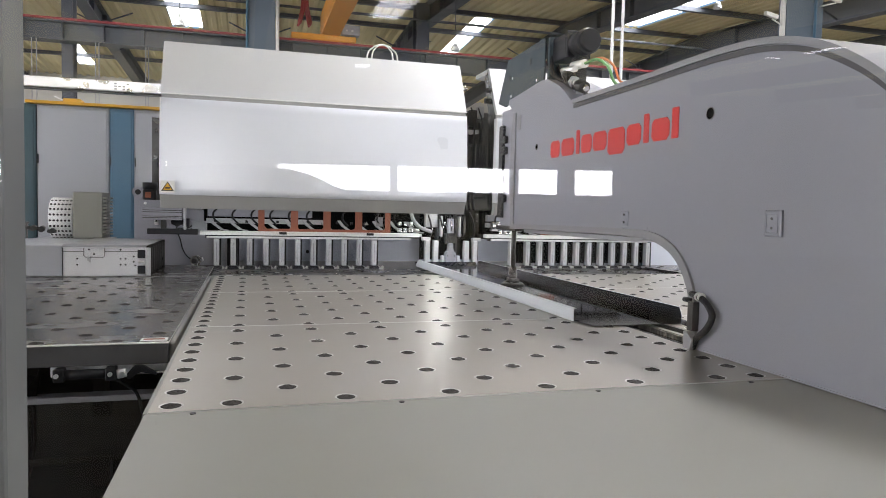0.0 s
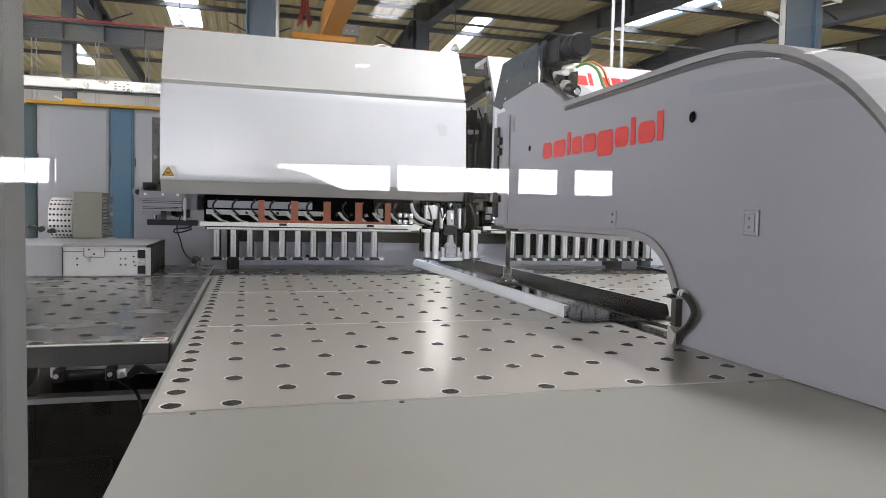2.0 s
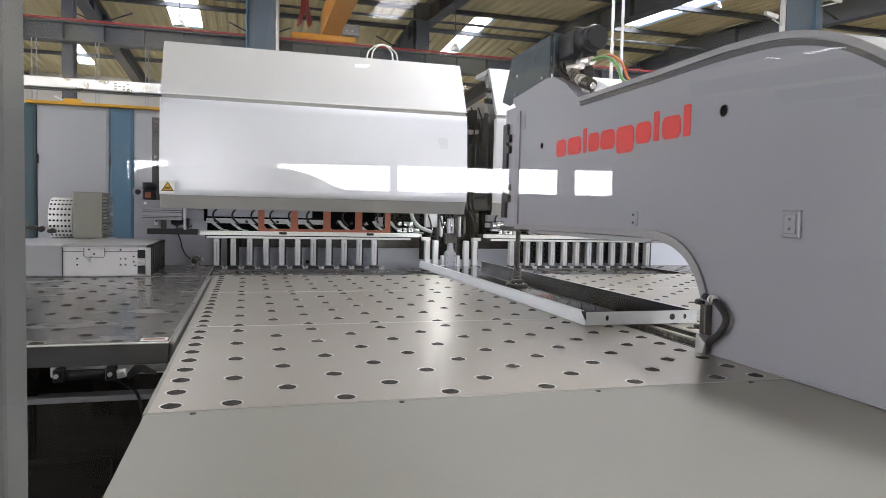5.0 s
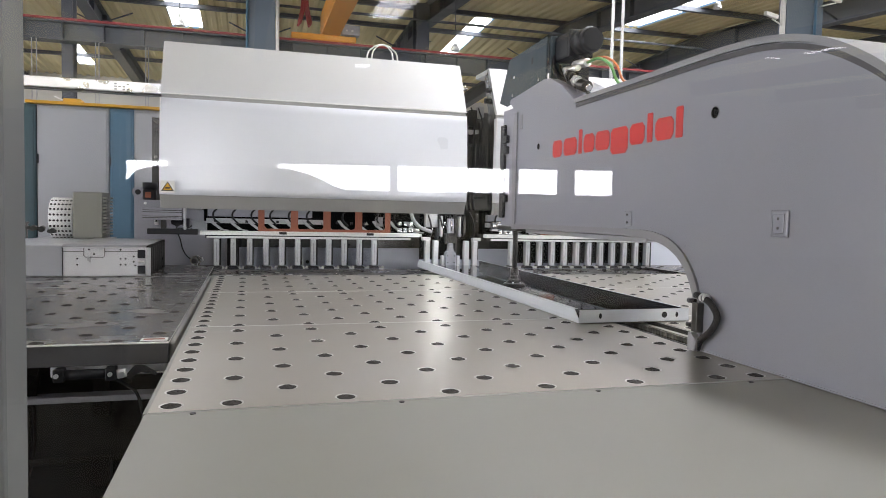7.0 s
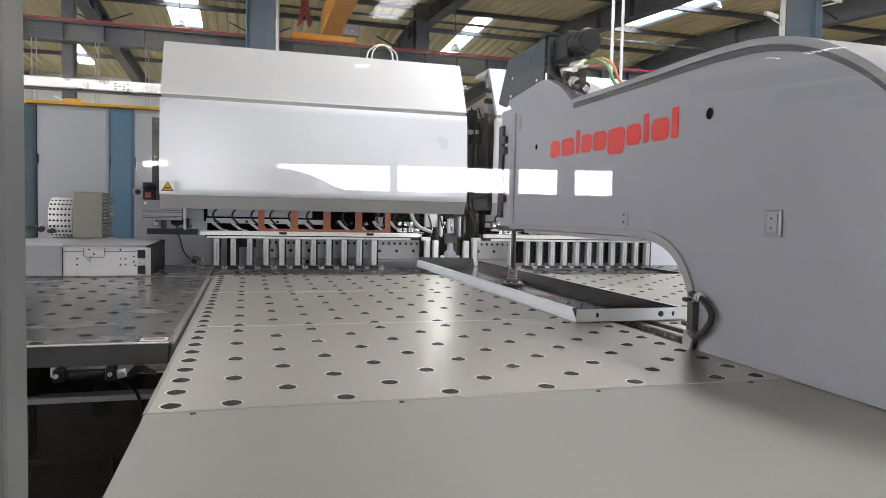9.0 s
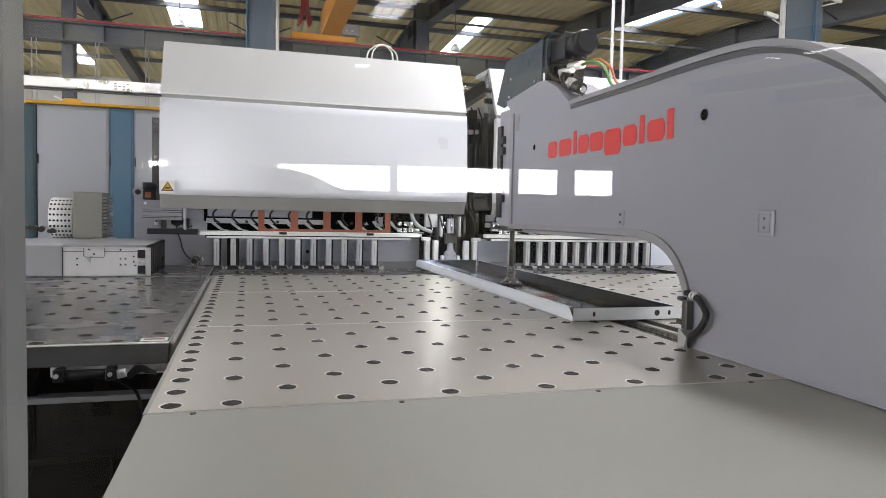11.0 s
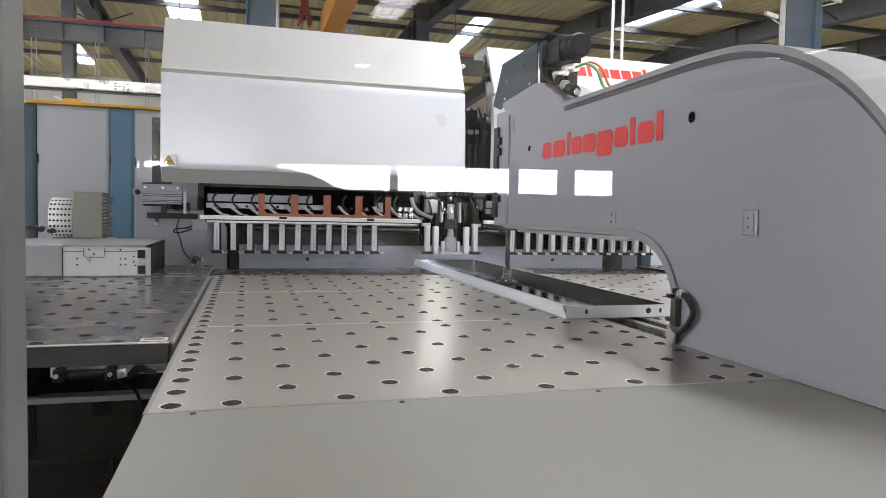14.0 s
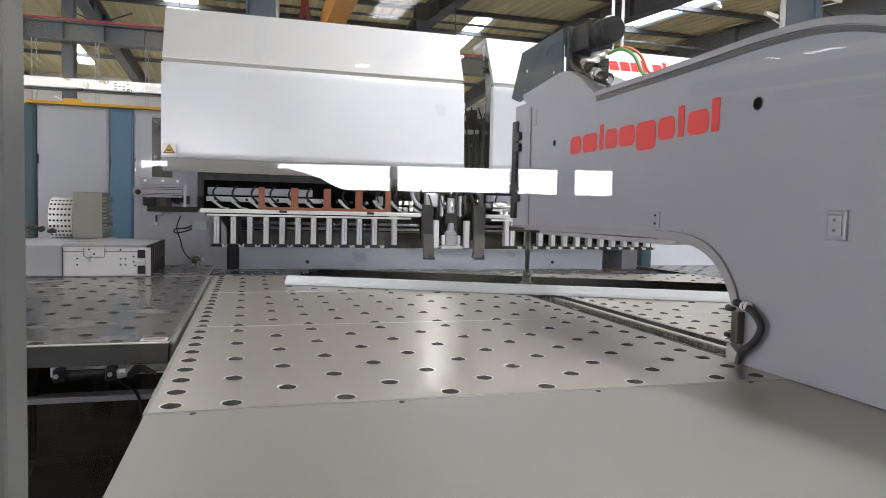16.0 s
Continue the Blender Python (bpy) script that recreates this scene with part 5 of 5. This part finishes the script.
CENTRE = build_centre_tool()


def build_blades():
    b = thing("lower_blade", "smooth grey blue lower bending blade", "bending blade")
    part("plate", box(0.10, 3.60, 4.40, 4.43, 0.80, 1.225, 0.004), BLADE_BLUE, b)
    part("bottom_lip", box(0.10, 3.62, 4.37, 4.399, 0.80, 1.02, 0.006), ARM_RIM, b)
    h = bmesh.new()
    for x in (0.68, 3.05):
        rod(h, (x, 4.40, 1.10), (x, 4.396, 1.10), 0.016, n=14)
    part("hole", h, BLACK, b)
    p = thing("punched_blade", "bright upper blade carrier with two rows of holes", "bending blade")
    part("plate", box(0.24, 3.50, 4.30, 4.33, 0.0, 0.16, 0.004), BLADE, p)
    part("ledge", box(0.24, 3.50, 4.28, 4.34, -0.02, -0.001, 0.003), PLATE, p)
    holes = bmesh.new()
    for i in range(61):
        x = 0.30 + 0.052 * i
        rod(holes, (x, 4.3, 0.128), (x, 4.297, 0.128), 0.012, n=10)
        if i % 3 == 1:
            rod(holes, (x + 0.02, 4.3, 0.062), (x + 0.02, 4.297, 0.062), 0.014, n=10)
    tagged(part("punched_holes", holes, BLACK, p), kind="stuff")
    return b, p


LOWER, PUNCHED = build_blades()


def build_finger(x, s):
    t = thing("swing_finger", "dark steel swing finger beside the centre tool", "tool finger", group="swing fingers")
    part("blade", slab([(x - 0.05, 0.20), (x + 0.05, 0.20), (x + 0.045 + 0.01 * s, 0.02), (x + 0.05 + 0.01 * s, 0.0), (x - 0.05 + 0.02 * s, 0.0), (x - 0.045 + 0.01 * s, 0.03)], 4.02, 4.06, "y", 0.003), DARK_METAL, t)
    part("toe", box(x - 0.045 + 0.01 * s, x + 0.05 + 0.01 * s, 4.0, 4.06, -0.02, 0.0, 0.003), BLACK, t)
    part("stem", box(x - 0.055, x + 0.045, 4.03, 4.06, 0.20, 0.46, 0.004), BLACK, t)
    return t


FINGERS = [build_finger(1.685, 1), build_finger(2.165, -1)]


# ---- things on the left ----
def build_left_units():
    b = thing("feed_box", "bright metal feeder box with black latches on the side table", "machine box")
    part("body", box(-0.985, -0.487, 3.20, 4.15, TOP + 0.004, 1.195, 0.004), BOX_STEEL, b)
    part("lid", slab([(3.195, 1.196), (4.15, 1.196), (4.15, 1.212), (3.215, 1.212)], -0.99, -0.483, "x", 0.003), ARM_RIM, b)
    part("left_body", box(-1.75, -0.99, 3.205, 4.15, TOP + 0.004, 1.205, 0.004), CABINET, b)
    part("end_panel", box(-0.486, -0.470, 3.21, 4.15, TOP + 0.006, 1.206, 0.003), OILY_SHADED, b)
    for i in range(7):
        part("end_rib", box(-0.4698, -0.462, 3.33 + 0.12 * i, 3.342 + 0.12 * i, TOP + 0.02, 1.19), DARK_METAL, b)
    part("end_corner", box(-0.486, -0.455, 3.194, 3.209, TOP + 0.006, 1.195, 0.002), ALU, b)
    slot = bmesh.new()
    hose(slot, [(-0.86, 3.197, 1.19), (-0.86, 3.197, 1.14), (-0.85, 3.197, 1.13), (-0.745, 3.197, 1.13), (-0.735, 3.197, 1.14), (-0.735, 3.197, 1.19)], 0.0025, 6, smooth=False)
    bx(slot, -0.98, -0.86, 3.196, 3.2, 1.166, 1.169)
    bx(slot, -0.735, -0.53, 3.196, 3.2, 1.166, 1.169)
    bx(slot, -0.988, -0.984, 3.196, 3.2, TOP + 0.01, 1.19)
    part("flap_outline", slot, BLACK, b)
    dots = bmesh.new()
    for x, z in ((-0.90, 1.12), (-0.90, 1.08), (-0.83, 1.18), (-0.80, 1.15), (-0.64, 1.18), (-0.64, 1.12), (-0.61, 1.12), (-0.64, 1.08), (-0.61, 1.08), (-0.56, 1.135), (-0.56, 1.10), (-0.55, 1.075)):
        rod(dots, (x, 3.20, z), (x, 3.196, z), 0.006, n=10)
    tagged(part("screw_holes", dots, BLACK, b), kind="stuff")
    for z in (1.02, 1.125):
        part("latch", box(-0.535, -0.488, 3.185, 3.2, z, z + 0.055, 0.003), BLACK, b)
    part("latch_pin", rod(bmesh.new(), (-0.53, 3.18, 1.10), (-0.49, 3.18, 1.10), 0.010, n=10), ALU, b)

    m = thing("blower_unit", "beige motor housing with a punched white guard", "machine unit")
    part("stand", box(-1.45, -0.92, 4.25, 4.7, 0, 1.20), FRAME, m)
    part("housing", box(-1.175, -0.955, 4.30, 4.60, 1.20, 1.575, 0.012), PLATE, m)
    fins = None
    for i in range(12):
        o = part("fin", box(-0.955, -0.925, 4.31, 4.58, 0, 0.014), PLATE, m) if fins is None else new("fin", fins.data)
        fins = fins or o
        o.parent = m
        o.location.z = 1.225 + 0.027 * i
    g = bmesh.new()
    rod(g, (-1.345, 4.45, 1.36), (-1.176, 4.45, 1.36), 0.165, n=40)
    part("guard", g, WHITE, m, "white punched guard drum")
    d = bmesh.new()
    for i in range(9):
        for j in range(6):
            a = radians(250 - i * 16)
            y, z = 4.45 + 0.1655 * math.cos(a), 1.36 + 0.1655 * math.sin(a)
            n = Vector((0, math.cos(a), math.sin(a)))
            x = -1.33 + 0.027 * j
            rod(d, Vector((x, y, z)) - n * 0.003, Vector((x, y, z)) + n * 0.001, 0.009, n=8)
    tagged(part("guard_holes", d, BLACK, m), kind="stuff")
    v = bmesh.new()
    rod(v, (-1.52, 4.26, 1.285), (-1.36, 4.26, 1.275), 0.014)
    for x, z, r in ((-1.50, 1.285, 0.024), (-1.44, 1.282, 0.02), (-1.38, 1.276, 0.022), (-1.31, 1.262, 0.018)):
        rod(v, (x, 4.235, z - 0.005), (x, 4.285, z + 0.005), r)
    bx(v, -1.52, -1.47, 4.24, 4.28, 1.315, 1.33, 0.004)
    bx(v, -1.49, -1.48, 4.25, 4.27, 1.20, 1.32, 0.003)
    bx(v, -1.34, -1.28, 4.24, 4.28, 1.245, 1.272, 0.005)
    part("pipe_fittings", v, DARK_METAL, m)

    for x0, x1, material, label in ((-2.5, -2.01, TEAL, "dark teal painted tall cabinet"), (-2.0, -1.30, CABINET, "pale grey tall machine cabinet"), (-1.295, -1.05, BLUE, "mid blue tall cabinet panel"), (-1.045, -0.3, CABINET, "pale grey tall machine cabinet"),
                                     (4.95, 5.30, BLUE, "mid blue tall cabinet panel"), (5.31, 6.6, PALE_BLUE, "pale blue white tall machine cabinet")):
        c = thing("tall_cabinet", label, "cabinet", group="tall cabinets")
        part("body", box(x0, x1, 6.5, 7.2, 0.0, 2.53, 0.006), material, c)
        part("door", box(x0 + 0.02, x1 - 0.02, 6.488, 6.499, 0.12, 2.50, 0.004), material, c)
        part("plinth", box(x0 + 0.01, x1 - 0.01, 6.494, 6.4995, 0.0, 0.10), BLACK, c)
        part("hinge", box(x0 + 0.006, x0 + 0.016, 6.48, 6.4995, 1.9, 2.0), BLACK, c)
    t = thing("cable_tray", "yellow cable tray on top of the cabinets", "cable tray")
    part("tray", slab([(6.45, 2.535), (6.9, 2.535), (6.9, 2.60), (6.89, 2.60), (6.89, 2.545), (6.46, 2.545), (6.46, 2.565), (6.45, 2.565)], -2.1, -0.3, "x"), YELLOW, t)
    part("motor_block", box(-1.75, -1.58, 6.5, 6.7, 2.56, 2.61, 0.01), YELLOW, t)
    part("lever", rod(bmesh.new(), (-1.83, 6.5, 2.62), (-1.75, 6.5, 2.585), 0.008, n=8), WHITE, t)
    p = thing("silver_profile", "bright aluminium gantry profile beside the bender", "profile beam")
    part("profile", box(-2.6, -0.42, 5.2, 5.3, 2.52, 2.615, 0.006), ALU, p)
    part("lower_edge", box(-2.6, -0.42, 5.21, 5.3, 2.505, 2.519), DARK_METAL, p)
    part("post", box(-2.56, -2.46, 5.31, 5.41, 0, 2.60), ALU, p)
    part("post", box(-0.52, -0.44, 5.31, 5.39, 0, 2.60), FRAME, p)
    bars = bmesh.new()
    random.seed(5)
    for i in range(4):
        for j in range(3):
            if random.random() < 0.8:
                bx(bars, -1.02 + 0.035 * i, -1.0 + 0.035 * i, 5.196, 5.2, 2.535 + 0.024 * j, 2.547 + 0.024 * j)
    part("faded_label", bars, ARM_RIM, p)


build_left_units()


# ---- fence post and safety glass before the camera ----
def build_fence():
    t = thing("fence_post", "grey painted safety fence post", "fence post")
    part("post", box(-0.02, 0.0435, -1.29, -1.245, 0.0, 2.4, 0.004), POST, t)
    part("foot_plate", box(-0.07, 0.10, -1.33, -1.2, 0.0, 0.01), POST, t)
    t = thing("fence_post", "grey painted safety fence post", "fence post")
    part("post", box(2.90, 2.96, -1.29, -1.245, 0.0, 2.4, 0.004), POST, t)
    # sheet added out of view, keeps light from under the side table
    t = thing("light_block_fence", "unseen sheet fence added to block light beside the post", "fence")
    part("sheet", box(-2.6, -0.021, -1.275, -1.265, 0.05, 1.9), POST, t)
    part("frame_rail", box(-2.6, -0.021, -1.29, -1.25, 1.9, 1.95), POST, t)
    part("foot", box(-2.6, -2.5, -1.35, -1.2, 0, 0.05), POST, t)
    part("foot", box(-0.2, -0.1, -1.35, -1.2, 0, 0.05), POST, t)
    g = thing("safety_glass", "clear safety glass pane in the fence", "glass pane")
    bm = bmesh.new()
    bm.faces.new([bm.verts.new(p) for p in ((-0.01, -1.30, 0.5), (2.95, -1.30, 0.5), (2.95, -1.30, 2.4), (-0.01, -1.30, 2.4))])
    o = part("pane", bm, GLASS, g)
    o.visible_shadow = False
    part("bottom_rail", box(-0.01, 2.95, -1.312, -1.291, 0.45, 0.50, 0.004), POST, g)


build_fence()


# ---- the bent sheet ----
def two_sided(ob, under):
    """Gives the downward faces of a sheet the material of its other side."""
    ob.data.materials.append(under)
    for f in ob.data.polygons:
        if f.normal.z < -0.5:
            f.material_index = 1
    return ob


def build_panel():
    """The sheet lies with y along its length; end a at +1.50, end b, still flat at first, at -1.47."""
    p = thing("metal_panel", "bent mirror finish sheet metal panel with raised flanges", "sheet metal panel")
    w, lb, la, t = 0.28, -1.47, 1.50, 0.0015
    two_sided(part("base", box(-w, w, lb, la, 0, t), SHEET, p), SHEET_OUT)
    for s in (-1, 1):
        bm = bmesh.new()
        prof = [(s * w, 0.0), (s * (w + 0.001), 0.018), (s * (w - 0.006), 0.056), (s * (w - 0.022), 0.0575), (s * (w - 0.022), 0.056), (s * (w - 0.0075), 0.0545), (s * (w - t), 0.018), (s * (w - t), 0.0)]
        A = [bm.verts.new((x, lb + (0.008 if z > 0.03 else -0.004), z)) for x, z in prof]
        B = [bm.verts.new((x, la - (0.055 if z > 0.03 else 0), z)) for x, z in prof]
        n = len(prof)
        bm.faces.new(A)
        bm.faces.new(B[::-1])
        for k in range(n):
            bm.faces.new((A[k], A[(k + 1) % n], B[(k + 1) % n], B[k]))
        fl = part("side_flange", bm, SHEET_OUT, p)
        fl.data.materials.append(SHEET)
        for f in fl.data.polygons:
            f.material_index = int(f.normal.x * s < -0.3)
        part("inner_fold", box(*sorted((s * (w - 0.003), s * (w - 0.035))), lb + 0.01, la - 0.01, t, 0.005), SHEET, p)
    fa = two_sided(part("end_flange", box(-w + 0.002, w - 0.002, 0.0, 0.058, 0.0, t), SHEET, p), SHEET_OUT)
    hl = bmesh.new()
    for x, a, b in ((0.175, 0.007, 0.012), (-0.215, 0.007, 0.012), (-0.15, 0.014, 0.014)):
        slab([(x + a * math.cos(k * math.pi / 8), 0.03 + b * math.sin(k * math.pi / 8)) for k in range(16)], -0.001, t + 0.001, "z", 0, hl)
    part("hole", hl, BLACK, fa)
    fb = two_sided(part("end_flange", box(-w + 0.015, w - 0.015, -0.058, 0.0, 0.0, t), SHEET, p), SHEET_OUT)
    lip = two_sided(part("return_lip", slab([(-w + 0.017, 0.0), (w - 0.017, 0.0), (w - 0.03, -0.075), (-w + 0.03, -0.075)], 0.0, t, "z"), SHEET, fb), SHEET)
    return p, (fa, fb, lip)


PANEL, FLAPS = build_panel()


# ---- movement ----
ARM_KEYS = [(0.0, .348), (0.1, .348), (0.2, .366), (0.3, .399), (0.5, .400), (1.3, .400), (1.4, .421), (1.5, .447), (1.6, .447), (2.2, .447), (2.3, .405), (2.4, .252), (2.5, .10), (2.6, .026), (2.7, .016), (3.0, .016), (4.3, .016), (4.8, .20), (5.3, .322), (7.4, .322), (7.5, .333), (7.6, .350), (7.9, .350), (9.2, .350), (9.5, .350), (10.5, .380),
            (11.65, .380), (11.75, .392), (11.85, .400), (12.8, .400), (12.9, .416), (13.0, .452), (13.2, .452), (14.6, .450), (14.7, .375), (14.8, .21), (14.9, .125), (15.0, .114), (15.1, .114), (16.0, .114)]
LIFT_KEYS = [(0.0, 0), (1.4, 0), (1.5, .03), (1.6, .08), (1.7, .14), (1.8, .22), (1.9, .32), (2.0, .40), (2.1, .43), (2.3, .43), (2.7, .43), (2.8, .39), (2.9, .30), (3.0, .19), (3.1, .08), (3.3, .05), (3.6, .04), (4.2, .03), (4.6, 0), (8.0, 0), (13.0, 0), (13.1, .01), (13.2, .08), (13.3, .17), (13.4, .25), (13.5, .33), (13.6, .38), (13.7, .44), (13.8, .52), (13.9, .62), (14.0, .70), (14.1, .78), (14.2, .86), (14.3, .91), (14.4, .96), (14.5, .985), (14.6, 1), (15.0, 1), (16.0, 1)]
TURN_KEYS = [(0.0, 0), (2.7, 0), (2.8, -0.2), (2.9, -1.5), (3.0, -5.5), (3.1, -12), (3.2, -20.5), (3.3, -30), (3.4, -42), (3.5, -54), (3.6, -67), (3.7, -80), (3.8, -94), (3.9, -108), (4.0, -121), (4.1, -134), (4.2, -146), (4.3, -157), (4.4, -166), (4.5, -173), (4.6, -177.5), (4.75, -180), (5.5, -180), (10.0, -180), (15.0, -180), (15.1, -179), (15.2, -175.5), (15.3, -170.5), (15.4, -164.5), (15.5, -158), (15.6, -150.3), (15.7, -141), (15.8, -132), (15.9, -123), (16.0, -114.5)]


# sway of the operator's silhouette across the mirrored windows
OPERATOR_KEYS = [(0.0, -0.910), (0.5, -0.93), (1.0, -1.115), (1.25, -0.880), (1.5, -0.677), (2.0, -0.586), (2.5, -0.645), (3.0, -0.625), (3.5, -0.743), (4.1, -0.841), (5.2, -1.174), (6.4, -1.387), (7.0, -1.158), (7.5, -1.093), (8.0, -1.060), (9.2, -1.050), (11.3, -1.017), (12.5, -1.017), (14.0, -1.043), (16.0, -1.060)]


def at(keys, t):
    return float(np.interp(t, [k[0] for k in keys], [k[1] for k in keys]))


def motions():
    walk(ARM_OB, [(t, pose(AXIS, a + 2.14, TOP)) for t, a in ARM_KEYS])
    times = sorted({k[0] for k in ARM_KEYS} | {k[0] for k in TURN_KEYS})
    walk(PANEL, [(t, pose(1.853, at(ARM_KEYS, t) + 2.14, TOP + 0.004, 0, 0, at(TURN_KEYS, t))) for t in times])
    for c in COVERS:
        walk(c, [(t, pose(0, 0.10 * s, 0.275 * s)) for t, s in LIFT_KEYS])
    for b in BEAMS + [CENTRE]:
        walk(b, [(t, pose(0, 0, 0.18 * s)) for t, s in LIFT_KEYS])
    side = [(0.0, 0), (14.8, 0), (15.0, 0.5), (15.2, 1), (16.0, 1)]
    ts = sorted({k[0] for k in LIFT_KEYS} | {k[0] for k in side})
    for c, x, d in zip(CORNERS, (1.70, 2.145), (-0.30, 0.30)):
        walk(c, [(t, pose(x + d * at(side, t), 0, 0.18 * at(LIFT_KEYS, t))) for t in ts])
    walk(LOWER, [(t, pose(0, 0, z)) for t, z in ((0.0, 0), (1.6, 0), (2.2, -0.06), (4.4, -0.09), (9.3, -0.09), (10.6, 0), (13.2, 0), (14.4, -0.09), (16.0, -0.09))])
    walk(PUNCHED, [(t, pose(0, 0, z)) for t, z in ((0.0, 0.78), (7.4, 0.78), (7.8, 1.055), (8.0, 1.055), (9.25, 1.055), (9.7, 0.78), (16.0, 0.78))])
    walk(OPERATOR_SCREEN, [(t, pose(x, -6.0, 0)) for t, x in OPERATOR_KEYS])
    for g in FINGERS:
        walk(g, [(t, pose(0, 0, z)) for t, z in ((0.0, 1.62), (15.55, 1.62), (15.7, 1.45), (15.8, 1.27), (15.9, 1.14), (16.0, 1.08))])
    # the end flanges fold up, one after the other
    fa, fb, lip = FLAPS
    walk(fa, [(t, pose(0, 1.50, 0, a)) for t, a in ((0.0, 35), (0.15, 35), (0.6, 88), (1.2, 90), (16.0, 90))])
    walk(fb, [(t, pose(0, -1.47, 0, -a)) for t, a in ((0.0, 0), (9.3, 0), (10.4, 88), (11.2, 90), (16.0, 90))])
    walk(lip, [(t, pose(0, -0.058, 0, -a)) for t, a in ((0.0, 0), (7.7, 0), (8.1, 20), (9.0, 80), (9.3, 89), (16.0, 89))])


motions()
